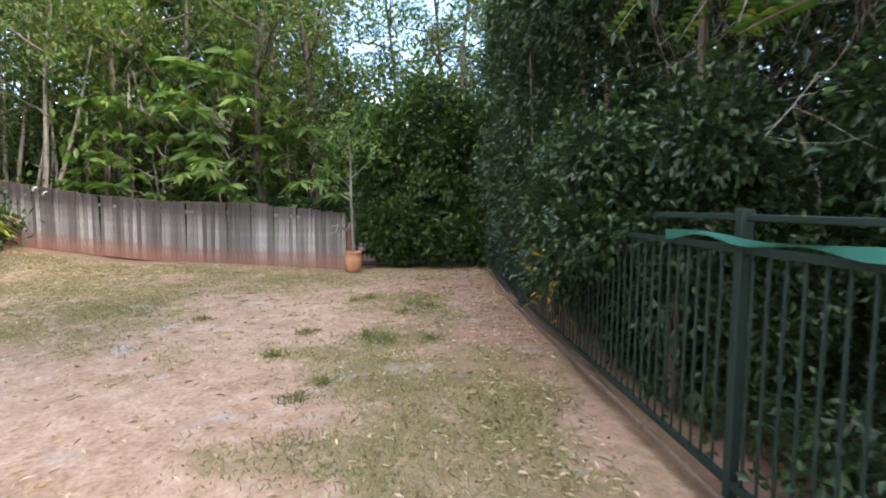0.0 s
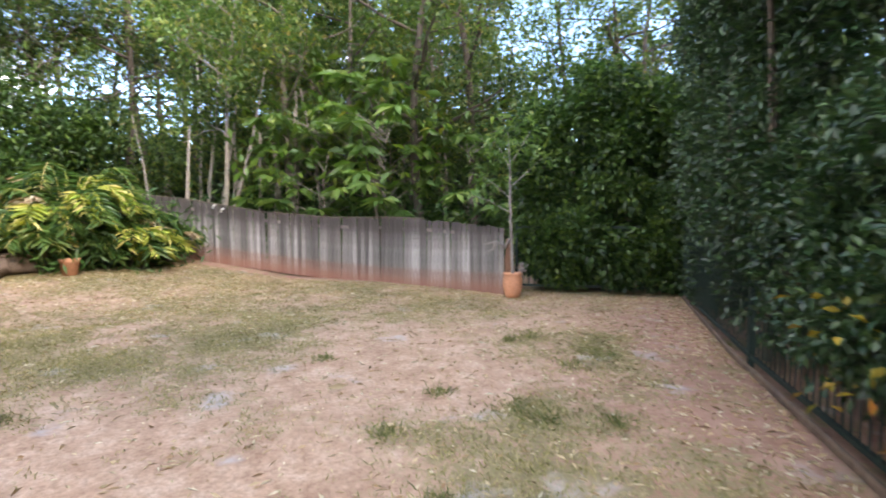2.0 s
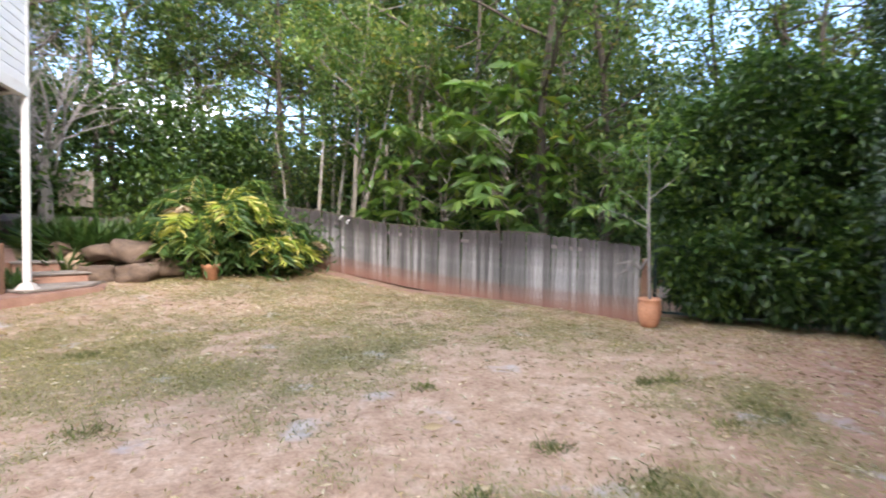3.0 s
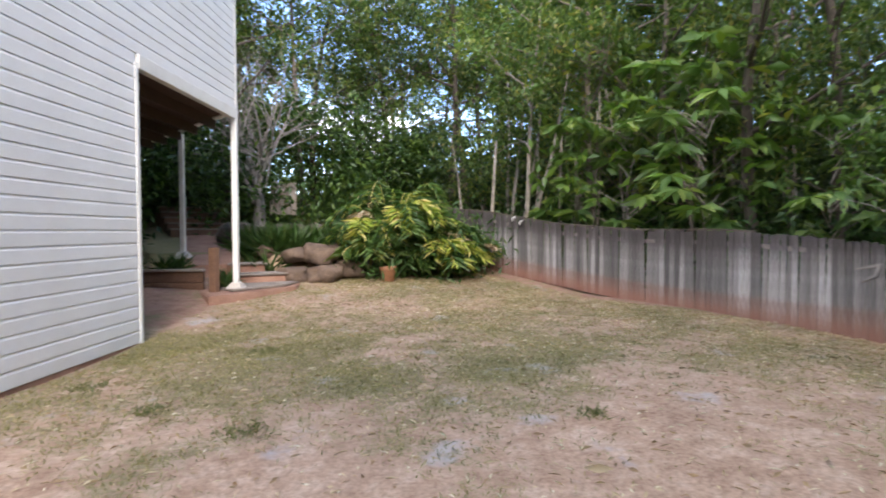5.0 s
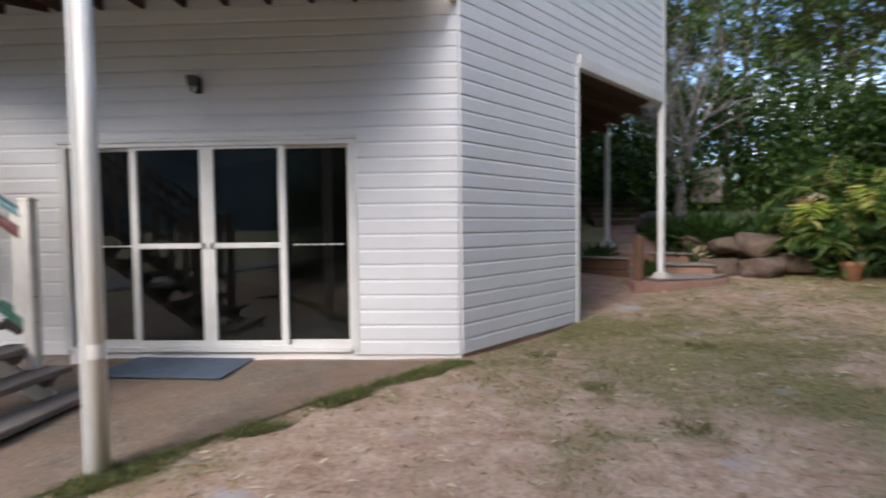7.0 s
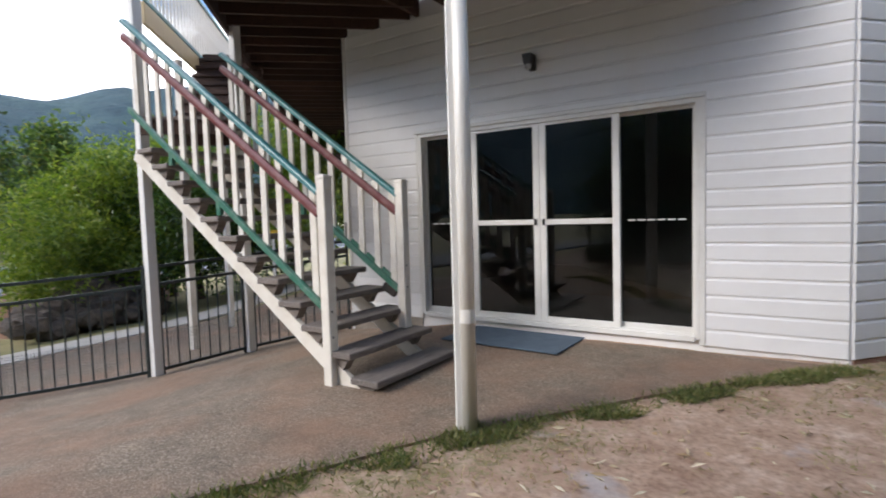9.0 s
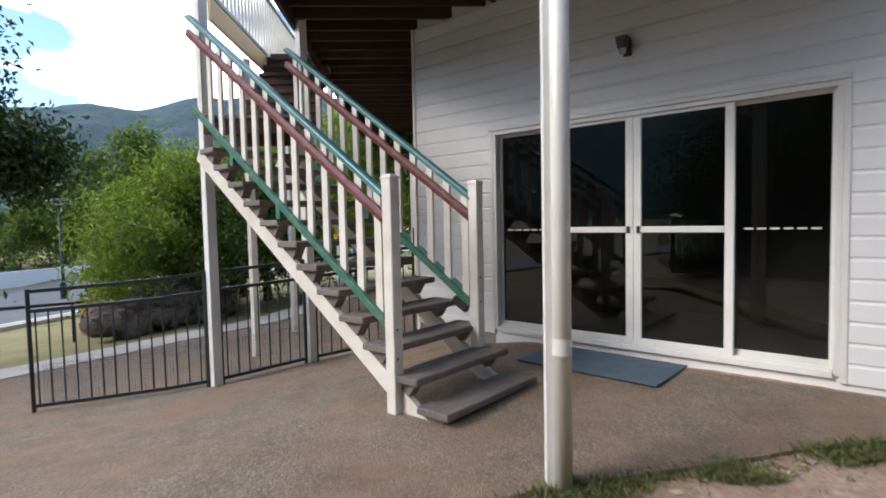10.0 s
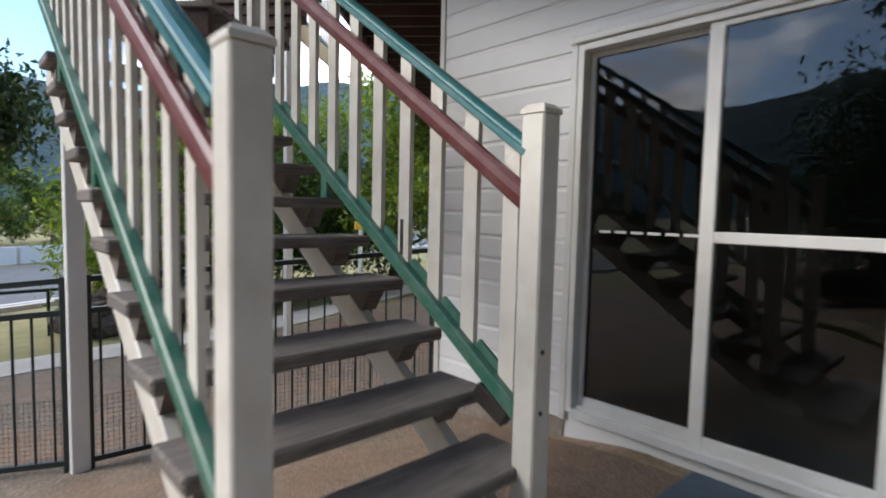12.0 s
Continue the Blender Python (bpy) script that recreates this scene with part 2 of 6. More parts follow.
M["line_white"] = painted("road_line_paint", (0.75, 0.75, 0.72), (0.5, 0.5, 0.5), 0.7, 0.3, 3.0)
# distance haze is put into the hill's blue-green colour
M["hill"] = stony("haze_tinted_wooded_hill", [(0.3, (0.035, 0.07, 0.085)), (0.55, (0.055, 0.10, 0.105)), (0.75, (0.08, 0.13, 0.12))], 0.02, 1.0, 1.0, 0.06, 8.0)
M["white_render"] = painted("white_rendered_wall", (0.72, 0.71, 0.70), (0.55, 0.52, 0.5), 0.8, 0.2, 0.5)

m, n, l, p = nodes_of("dark_tinted_glass")
p.inputs["Base Color"].default_value = (0.13, 0.145, 0.155, 1)
p.inputs["Roughness"].default_value = 0.0
p.inputs["IOR"].default_value = 1.5
p.inputs["Transmission Weight"].default_value = 1.0
M["glass"] = m
m, n, l, p = nodes_of("lamp_glass")
p.inputs["Base Color"].default_value = (0.85, 0.86, 0.85, 1)
p.inputs["Roughness"].default_value = 0.15
p.inputs["Transmission Weight"].default_value = 0.6
M["lamp_glass"] = m

# ground: bare pink-brown soil under thin dry grass
m, n, l, p = nodes_of("lawn_soil")
att = n.new("ShaderNodeAttribute")
att.attribute_name = "cover"
sep = n.new("ShaderNodeSeparateColor")
l.new(att.outputs["Color"], sep.inputs["Color"])
big, mid, fine, tiny = (noise_tex(n, l, s, 6, 0.65) for s in (0.8, 5.0, 28.0, 120.0))
soil = ramp(n, l, mid, [(0.3, (0.32, 0.195, 0.128)), (0.5, (0.45, 0.305, 0.212)), (0.72, (0.56, 0.42, 0.318))])
soil = mix(n, l, soil, ramp(n, l, fine, [(0.32, (0.58, 0.55, 0.52)), (0.62, (1.08, 1.08, 1.08))]), 0.9, "MULTIPLY")
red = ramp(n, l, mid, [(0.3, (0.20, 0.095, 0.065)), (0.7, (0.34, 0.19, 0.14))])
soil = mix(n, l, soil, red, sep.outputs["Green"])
thatch = ramp(n, l, fine, [(0.25, (0.095, 0.095, 0.032)), (0.5, (0.20, 0.175, 0.076)), (0.75, (0.38, 0.30, 0.18))])
thatch = mix(n, l, thatch, ramp(n, l, tiny, [(0.3, (0.6, 0.6, 0.6)), (0.7, (1.2, 1.2, 1.2))]), 0.9, "MULTIPLY")
edge = n.new("ShaderNodeMath")
edge.operation = "ADD"
l.new(sep.outputs["Red"], edge.inputs[0])
sub = n.new("ShaderNodeMath")
sub.operation, sub.inputs[1].default_value = "SUBTRACT", 0.5
l.new(fine, sub.inputs[0])
mul = n.new("ShaderNodeMath")
mul.operation, mul.inputs[1].default_value = "MULTIPLY", 2.4
l.new(sub.outputs[0], mul.inputs[0])
l.new(mul.outputs[0], edge.inputs[1])
clump = n.new("ShaderNodeMath")                       # grass breaks up into clumps
clump.operation, clump.inputs[1].default_value, clump.inputs[2].default_value = "MULTIPLY_ADD", 1.5, -0.75
l.new(noise_tex(n, l, 11.0, 5, 0.7), clump.inputs[0])
both = n.new("ShaderNodeMath")
both.operation = "ADD"
l.new(edge.outputs[0], both.inputs[0])
l.new(clump.outputs[0], both.inputs[1])
k = ramp(n, l, both.outputs[0], [(0.35, (0, 0, 0)), (0.65, (0.92, 0.92, 0.92))])
c = mix(n, l, soil, thatch, k)
stain = ramp(n, l, noise_tex(n, l, 1.3, 4, 0.6, (1.0, 1.0, 0.0)), [(0.61, (0, 0, 0)), (0.70, (0.7, 0.7, 0.7))])
c = mix(n, l, c, (0.40, 0.38, 0.375), stain)
far_green = ramp(n, l, big, [(0.3, (0.15, 0.15, 0.05)), (0.7, (0.30, 0.25, 0.12))])
c = mix(n, l, c, far_green, sep.outputs["Blue"])
l.new(c, p.inputs["Base Color"])
p.inputs["Roughness"].default_value = 0.95
bump(n, l, p, fine, 0.5, 0.012)
M["soil"] = m

# exposed aggregate paving with red-brown dirt
m, n, l, p = nodes_of("exposed_aggregate")
co = n.new("ShaderNodeTexCoord")
vor = n.new("ShaderNodeTexVoronoi")
vor.inputs["Scale"].default_value = 120
l.new(co.outputs["Object"], vor.inputs["Vector"])
vs = n.new("ShaderNodeSeparateColor")
l.new(vor.outputs["Color"], vs.inputs["Color"])
peb = ramp(n, l, vs.outputs["Red"], [(0, (0.115, 0.084, 0.058)), (0.4, (0.19, 0.146, 0.102)), (0.75, (0.255, 0.20, 0.144)), (1, (0.37, 0.30, 0.225))])
dirt = ramp(n, l, noise_tex(n, l, 0.9, 5, 0.6), [(0.43, (0, 0, 0)), (0.66, (0.68, 0.68, 0.68))])
c = mix(n, l, peb, (0.29, 0.165, 0.10), dirt)
c = mix(n, l, c, ramp(n, l, noise_tex(n, l, 3.2, 6, 0.7), [(0.3, (0.7, 0.7, 0.7)), (0.7, (1.1, 1.1, 1.1))]), 0.9, "MULTIPLY")
l.new(c, p.inputs["Base Color"])
p.inputs["Roughness"].default_value = 0.85
inv = n.new("ShaderNodeMath")
inv.operation, inv.inputs[0].default_value = "SUBTRACT", 1.0
l.new(vor.outputs["Distance"], inv.inputs[1])
bump(n, l, p, inv.outputs[0], 0.6, 0.006)
M["aggregate"] = m

# red soil splashed up the foot of the palings
m = M["paling"].copy()
m.name = "weathered_paling_soil_splashed"
n, l = m.node_tree.nodes, m.node_tree.links
p = n["Principled BSDF"]
src = p.inputs["Base Color"].links[0].from_socket
co = n.new("ShaderNodeTexCoord")
sx = n.new("ShaderNodeSeparateXYZ")
l.new(co.outputs["Object"], sx.inputs[0])
ad = n.new("ShaderNodeMath")
ad.operation = "MULTIPLY_ADD"
ad.inputs[1].default_value = 0.5
l.new(noise_tex(n, l, 4.0, 5, 0.7), ad.inputs[0])
l.new(sx.outputs["Z"], ad.inputs[2])
low = ramp(n, l, ad.outputs[0], [(0.36, (0.8, 0.8, 0.8)), (0.72, (0, 0, 0))])
c = mix(n, l, src, (0.27, 0.12, 0.075), low)
hf = n.new("ShaderNodeMath")
hf.operation, hf.inputs[1].default_value = "MULTIPLY", 0.5
l.new(ad.outputs[0], hf.inputs[0])
hi = ramp(n, l, hf.outputs[0], [(0.54, (0, 0, 0)), (0.76, (0.85, 0.85, 0.85))])
c = mix(n, l, c, (0.045, 0.035, 0.032), hi)
l.new(c, p.inputs["Base Color"])
M["paling"] = m

# ---------------------------------------------------------------- builders
rng = np.random.default_rng(7)


def thing(name, label="", category="", group="", kind="", at=(0, 0, 0)):
    e = new(name)
    e.empty_display_size = 0.1
    e.location = at
    return tagged(e, label, category, group, kind)


def mesh_of(name, bm, mat):
    me = bpy.data.meshes.new(name)
    bm.to_mesh(me)
    bm.free()
    me.materials.append(M[mat])
    return me


def part(name, bm, mat, parent=None, label="", smooth=False):
    me = bm if isinstance(bm, bpy.types.Mesh) else mesh_of(name, bm, mat)
    ob = new(name, me)
    ob.parent = parent
    if smooth:
        me.polygons.foreach_set("use_smooth", [True] * len(me.polygons))
    return tagged(ob, label)


def box(bm, size, m, bevel=0.0):
    """A box of that size round the pose m, its edges eased by bevel."""
    r = bmesh.ops.create_cube(bm, size=1, matrix=m @ Matrix.Diagonal((*size, 1)))
    if bevel:
        es = list({e for v in r["verts"] for e in v.link_edges})
        bmesh.ops.bevel(bm, geom=es, offset=bevel, segments=1, affect="EDGES")
    return bm


def box_bm(size, m=None, bevel=0.0):
    return box(bmesh.new(), size, m or Matrix(), bevel)


def span(bm, lo, hi, bevel=0.0, frame_m=None):
    """A box from one corner to the other, in the frame frame_m."""
    lo, hi = Vector(lo), Vector(hi)
    c, s = (lo + hi) / 2, hi - lo
    return box(bm, s, (frame_m or Matrix()) @ Matrix.Translation(c), bevel)


def span_bm(lo, hi, bevel=0.0, frame_m=None):
    return span(bmesh.new(), lo, hi, bevel, frame_m)


def tube(bm, pts, radii, sides=8, cap=True):
    """A tapered tube along points."""
    pts = [Vector(q) for q in pts]
    rings = []
    up = Vector((0.13, 0.21, 0.97))
    for i, q in enumerate(pts):
        d = (pts[min(i + 1, len(pts) - 1)] - pts[max(i - 1, 0)]).normalized()
        a = d.cross(up if abs(d.dot(up)) < 0.95 else Vector((1, 0, 0))).normalized()
        b = d.cross(a)
        rings.append([bm.verts.new(q + radii[i] * (a * math.cos(2 * math.pi * k / sides) + b * math.sin(2 * math.pi * k / sides))) for k in range(sides)])
    for r0, r1 in zip(rings, rings[1:]):
        for k in range(sides):
            bm.faces.new((r0[k], r0[(k + 1) % sides], r1[(k + 1) % sides], r1[k]))
    if cap:
        bm.faces.new(rings[0])
        bm.faces.new(rings[-1][::-1])
    bmesh.ops.recalc_face_normals(bm, faces=bm.faces)
    return bm


def beam_between(a, b, w, h, bevel=0.0, bm=None):
    """A rectangular bar from a to b, w wide and h high."""
    a, b = Vector(a), Vector(b)
    d = (b - a)
    x = d.normalized()
    y = Vector((0, 0, 1)).cross(x).normalized()
    z = x.cross(y)
    m = Matrix.Translation((a + b) / 2) @ Matrix((x, y, z)).transposed().to_4x4()
    return box(bm or bmesh.new(), (d.length, w, h), m, bevel)


def extrude_poly(pts, z0, z1, bm=None):
    """A prism over a polygon."""
    bm = bm or bmesh.new()
    lo = [bm.verts.new((x, y, z0)) for x, y in pts]
    hi = [bm.verts.new((x, y, z1)) for x, y in pts]
    bm.faces.new(lo[::-1])
    bm.faces.new(hi)
    for i in range(len(pts)):
        j = (i + 1) % len(pts)
        bm.faces.new((lo[i], lo[j], hi[j], hi[i]))
    bmesh.ops.recalc_face_normals(bm, faces=bm.faces)
    return bm


def lathe(profile, sides=24, bm=None, at=(0, 0, 0)):
    """A turned shape from (radius, height) pairs."""
    bm = bm or bmesh.new()
    at = Vector(at)
    rings = [[bm.verts.new(at + Vector((r * math.cos(2 * math.pi * k / sides), r * math.sin(2 * math.pi * k / sides), z))) for k in range(sides)] for r, z in profile]
    for r0, r1 in zip(rings, rings[1:]):
        for k in range(sides):
            bm.faces.new((r0[k], r0[(k + 1) % sides], r1[(k + 1) % sides], r1[k]))
    bm.faces.new(rings[0][::-1])
    bm.faces.new(rings[-1])
    return bm


def frame_at(x, y, deg, z=0.0):
    return pose(x, y, z, 0, 0, deg)


def boulder_mesh(name, size, seed, mat, fine=3, smooth=True):
    bm = bmesh.new()
    bmesh.ops.create_icosphere(bm, subdivisions=fine, radius=0.5)
    off = Vector((seed * 3.7, seed * 1.9, 0))
    for v in bm.verts:
        d = v.co.normalized()
        k = 1 + 0.45 * noise.noise(d * 1.3 + off) + 0.13 * noise.noise(d * 4 + off)
        q = d * 0.5 * k
        for ax in range(3):
            q[ax] = max(-0.42, min(0.42, q[ax]))
        v.co = Vector((q.x * size[0], q.y * size[1], q.z * size[2]))
    me = mesh_of(name, bm, mat)
    me.polygons.foreach_set("use_smooth", [smooth] * len(me.polygons))
    return me


# leaves ------------------------------------------------------------------
def leaf_mesh(name, pos, axis, length, width, mat, fold=0.25, tip=(0.5, 0.5)):
    """Many folded leaves in one mesh: at pos, pointing along axis."""
    pos, axis = np.asarray(pos, float), np.asarray(axis, float)
    cnt = len(pos)
    axis /= np.linalg.norm(axis, axis=1, keepdims=True) + 1e-9
    ref = rng.normal(size=(cnt, 3)) * 0.6 + np.array([0, 0, 1.0])
    side = np.cross(axis, ref)
    side /= np.linalg.norm(side, axis=1, keepdims=True) + 1e-9
    nor = np.cross(side, axis)
    L = (np.ones(cnt) * length).reshape(-1, 1)
    W = (np.ones(cnt) * width).reshape(-1, 1)
    mid = pos + axis * L * tip[0]
    v = np.stack([pos, mid + side * W / 2 + nor * W * fold, pos + axis * L - nor * L * 0.12, mid - side * W / 2 + nor * W * fold], 1).reshape(-1, 3)
    b = np.arange(cnt)[:, None] * 4
    tri = np.concatenate([b + np.array([0, 1, 2]), b + np.array([0, 2, 3])], 1).reshape(-1)
    me = bpy.data.meshes.new(name)
    me.vertices.add(len(v))
    me.vertices.foreach_set("co", v.reshape(-1).astype(np.float32))
    me.loops.add(len(tri))
    me.loops.foreach_set("vertex_index", tri.astype(np.int32))
    me.polygons.add(len(tri) // 3)
    me.polygons.foreach_set("loop_start", np.arange(0, len(tri), 3, dtype=np.int32))
    me.update(calc_edges=True)
    me.validate()
    me.materials.append(M[mat])
    return me


def rand_dirs(cnt, up=0.2, flat=1.0):
    d = rng.normal(size=(cnt, 3)) * np.array([1, 1, flat])
    d[:, 2] += up
    return d


def clumped(cnt, centres, spread):
    """Points gathered round centres."""
    c = np.asarray(centres)[rng.integers(0, len(centres), cnt)]
    return c + rng.normal(size=(cnt, 3)) * spread

# ---------------------------------------------------------------- plan
WALL_DEG = 50.0                                       # the angled wall turns back by this
HC = (4.06, 0.0)                                      # outer corner of the two walls
A = frame_at(HC[0], HC[1], WALL_DEG)                  # along the angled wall; +y goes inside
LEFT_DEG = -49.0
LC = (-1.15, 0.0)                                     # corner at the stairs' end
B = frame_at(LC[0], LC[1], LEFT_DEG)                  # along the wall behind the stairs; -x goes back


def fit_line(v, xs, ys):
    return float(np.interp(v, xs, ys))


def to_a(x, y):
    q = A.inverted() @ Vector((x, y, 0))
    return q.x, q.y


def terrain(x, y):
    z = -0.05 - 0.02 * min(max(-y, 0), 3)
    if y > 1.3:
        z += 0.105 * min(y - 1.3, 4.6)
    if x > 6:
        z += 0.02 * min(max(-y - 3, 0), 4) * 0.8
    y0 = 5.2 if x > 8.7 else 6.4
    if x > 6.6 and y > y0:                            # raised garden behind the boulders
        z += 0.45 * min(1, (y - y0) / 0.5)
    if x < 0.4:
        z += 0.15 * (x - 0.4) if x > -2.4 else -0.42 + 0.085 * max(x + 2.4, -11.5)
    if y > 8.0 and x > 3:
        z += 0.2 * min(y - 8.0, 12)
    return z


def slab_edge(y):
    """x of the paving's edge against the lawn."""
    return fit_line(y, (-9.0, -5.2, -3.8, -2.45, -1.3, -0.08, 0.2), (-3.5, 0.2, 1.3, 2.06, 2.95, 4.05, 4.05))


# worn and grassy parts of the lawn: x, y, half-widths, how much
GREEN = [(6.7, -0.4, 0.9, 0.7, 0.5), (7.7, 0.3, 1.2, 0.5, 0.4), (5.8, 1.4, 0.7, 0.5, 0.5), (8.7, -1.5, 1.9, 0.9, 0.45), (10.9, 0.7, 1.8, 1.6, 0.3),
         (6.6, -1.3, 0.7, 0.4, 0.5), (4.5, -6.1, 1.1, 0.7, 0.5), (6.0, -5.4, 0.8, 0.5, 0.42), (7.0, -5.4, 0.4, 0.25, 0.4), (8.9, -5.8, 0.6, 0.25, 0.4), (5.0, -6.7, 0.9, 0.3, 0.4),
         (4.7, -3.7, 1.3, 1.0, -0.65), (5.5, -4.0, 0.7, 0.5, -0.4), (5.7, -2.5, 0.8, 0.6, -0.65), (5.5, -1.4, 0.5, 0.3, -0.4), (8.3, 0.1, 0.5, 0.3, -0.6),
         (8.4, -3.4, 0.9, 0.5, -0.55), (7.1, -3.7, 0.8, 0.5, -0.5), (7.7, -4.9, 0.7, 0.5, -0.4), (4.0, -1.5, 0.6, 0.4, -0.5), (3.4, -2.3, 0.7, 0.5, -0.55), (8.0, -4.5, 0.5, 0.4, -0.4),
         (10.5, -6.6, 3.5, 0.45, -0.6), (6.5, -7.1, 2.5, 0.25, -0.4), (11.8, -5.2, 1.2, 0.9, -0.4)]


def grass_amount(x, y):
    a = noise.noise(Vector((x * 0.45 + 3, y * 0.45, 0.3)))
    b = noise.noise(Vector((x * 1.5, y * 1.5, 4.0)))
    c = noise.noise(Vector((x * 4.5, y * 4.5, 8.0)))
    g = 0.40 + 0.38 * a + 0.40 * b + 0.36 * c
    for cx, cy, rx, ry, k in GREEN:
        g += (k if k > 0 else 0.72 * k) * math.exp(-((x - cx) / rx) ** 2 - ((y - cy) / ry) ** 2)
    return max(0.0, min(1.0, g))


# ---------------------------------------------------------------- ground, paving, road
def graded(lo, hi, step, far):
    mid = list(np.arange(lo, hi + 1e-6, step))
    out, d, s = [], step, step
    while d < far:
        s *= 1.35
        d += s
        out.append(d)
    return [lo - q for q in out[::-1]] + mid + [hi + q for q in out]


FENCE_Y = -7.5                                         # beyond the green fence: dark red-brown soil, canopy shade put into its colour
gx, gy = graded(-3.0, 14.6, 0.14, 2500), graded(-7.8, 6.4, 0.14, 2500)
verts, cover = [], []
for yy in gy:
    for xx in gx:
        near = -4 < xx < 16 and -9 < yy < 8
        rough = 0.022 * noise.noise(Vector((xx * 0.9, yy * 0.9, 0))) + 0.008 * noise.noise(Vector((xx * 4, yy * 4, 2))) if near else 0
        verts.append((xx, yy, terrain(xx, yy) + rough))
        # redder soil towards the hedge, with some hedge shade put into the tone
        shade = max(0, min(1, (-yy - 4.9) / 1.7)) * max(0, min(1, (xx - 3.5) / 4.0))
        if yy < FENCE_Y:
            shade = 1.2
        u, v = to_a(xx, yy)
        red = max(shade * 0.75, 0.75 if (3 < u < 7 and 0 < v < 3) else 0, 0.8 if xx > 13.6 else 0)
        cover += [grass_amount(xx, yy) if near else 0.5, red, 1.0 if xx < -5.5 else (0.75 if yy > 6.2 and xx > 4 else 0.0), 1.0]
nx = len(gx)
faces = [(j * nx + i, j * nx + i + 1, (j + 1) * nx + i + 1, (j + 1) * nx + i) for j in range(len(gy) - 1) for i in range(nx - 1)]
me = bpy.data.meshes.new("ground")
me.from_pydata(verts, [], faces)
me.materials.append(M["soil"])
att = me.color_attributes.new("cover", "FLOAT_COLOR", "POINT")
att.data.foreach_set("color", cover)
me.polygons.foreach_set("use_smooth", [True] * len(me.polygons))
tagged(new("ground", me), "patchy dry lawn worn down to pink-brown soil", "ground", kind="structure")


def paving_mesh(name, rows, mat, thick=0.05, lift=0.025, cols=24):
    """Paving that follows the ground: rows of (y, x from, x to)."""
    bm = bmesh.new()
    grid = []
    for yv, x0, x1 in rows:
        grid.append([bm.verts.new((x0 + (x1 - x0) * i / cols, yv, terrain(x0 + (x1 - x0) * i / cols, yv) + lift)) for i in range(cols + 1)])
    for r0, r1 in zip(grid, grid[1:]):
        for i in range(cols):
            bm.faces.new((r0[i], r0[i + 1], r1[i + 1], r1[i]))
    r = bmesh.ops.extrude_face_region(bm, geom=list(bm.faces))
    for v in r["geom"]:
        if isinstance(v, bmesh.types.BMVert):
            v.co.z -= thick
    bmesh.ops.recalc_face_normals(bm, faces=bm.faces)
    return mesh_of(name, bm, mat)


rows = []
for yv in np.linspace(-8.5, 6.0, 60):
    x1 = slab_edge(yv) + 0.03 * noise.noise(Vector((yv * 2.0, 0, 9)))
    if yv > 0.05:
        x1 = LC[0] - 0.85 * yv + 0.1
    rows.append((yv, -6.2, x1))
tagged(new("pavement", paving_mesh("pavement", rows, "aggregate", cols=46)), "exposed aggregate paving stained with red-brown soil", "paving", kind="structure")
rows = [(yv, -7.35 - 0.1 * yv, -6.25 - 0.1 * yv) for yv in np.linspace(-9, 5, 18)]
tagged(new("footpath", paving_mesh("footpath", rows, "pale_concrete", 0.08, 0.04, 4)), "pale concrete path beyond the fence", "path", kind="structure")
rows = [(yv, -26.0 - 0.35 * yv, -15.5 - 0.35 * yv) for yv in np.linspace(-40, 40, 30)]
tagged(new("road", paving_mesh("road", rows, "asphalt", 0.1, 0.05, 8)), "grey asphalt street with a white edge line", "road", kind="structure")
rows = [(yv, -16.35 - 0.35 * yv, -16.2 - 0.35 * yv) for yv in np.linspace(-40, 40, 30)]
tagged(new("road_line", paving_mesh("road_line", rows, "line_white", 0.01, 0.056, 1)), "white painted line along the street", "road line", kind="structure")
rows = [(yv, -15.5 - 0.35 * yv, -15.25 - 0.35 * yv) for yv in np.linspace(-40, 40, 30)]
tagged(new("kerb", paving_mesh("kerb", rows, "pale_concrete", 0.25, 0.14, 1)), "pale concrete kerb of the street", "kerb", kind="structure")

# ---------------------------------------------------------------- house
PITCH = 0.1525
SOFFIT, BEAM_Z, EAVE = 3.50, 3.40, 6.9

_board_cache = {}


def board_mesh(length):
    """One weatherboard with a rebated top edge and a rounded lower lip."""
    key = round(length, 3)
    if key not in _board_cache:
        prof = [(0.0, 0.0), (-0.020, 0.0), (-0.023, 0.006), (-0.022, PITCH - 0.030), (-0.0155, PITCH - 0.015), (-0.015, PITCH - 0.002), (0.0, PITCH - 0.002)]
        bm = bmesh.new()
        a = [bm.verts.new((0, y, z)) for y, z in prof]
        b = [bm.verts.new((length, y, z)) for y, z in prof]
        bm.faces.new(a)
        bm.faces.new(b[::-1])
        for i in range(len(prof)):
            j = (i + 1) % len(prof)
            bm.faces.new((a[j], a[i], b[i], b[j]))
        bmesh.ops.recalc_face_normals(bm, faces=bm.faces)
        _board_cache[key] = mesh_of("weatherboard", bm, "board_white")
    return _board_cache[key]


def boards(parent, fm, x0, x1, k0, k1, base):
    """Rows k0 to k1 of boards along a wall in the frame fm."""
    for k in range(k0, k1):
        ob = new("weatherboard", board_mesh(x1 - x0))
        ob.parent = parent
        ob.matrix_local = fm @ Matrix.Translation((x0, 0, base + PITCH * k))


DOOR_X, DOOR_Z0, DOOR_Z1 = 3.0, 0.05, 2.165
BASE = 0.0
TOP_K = 45

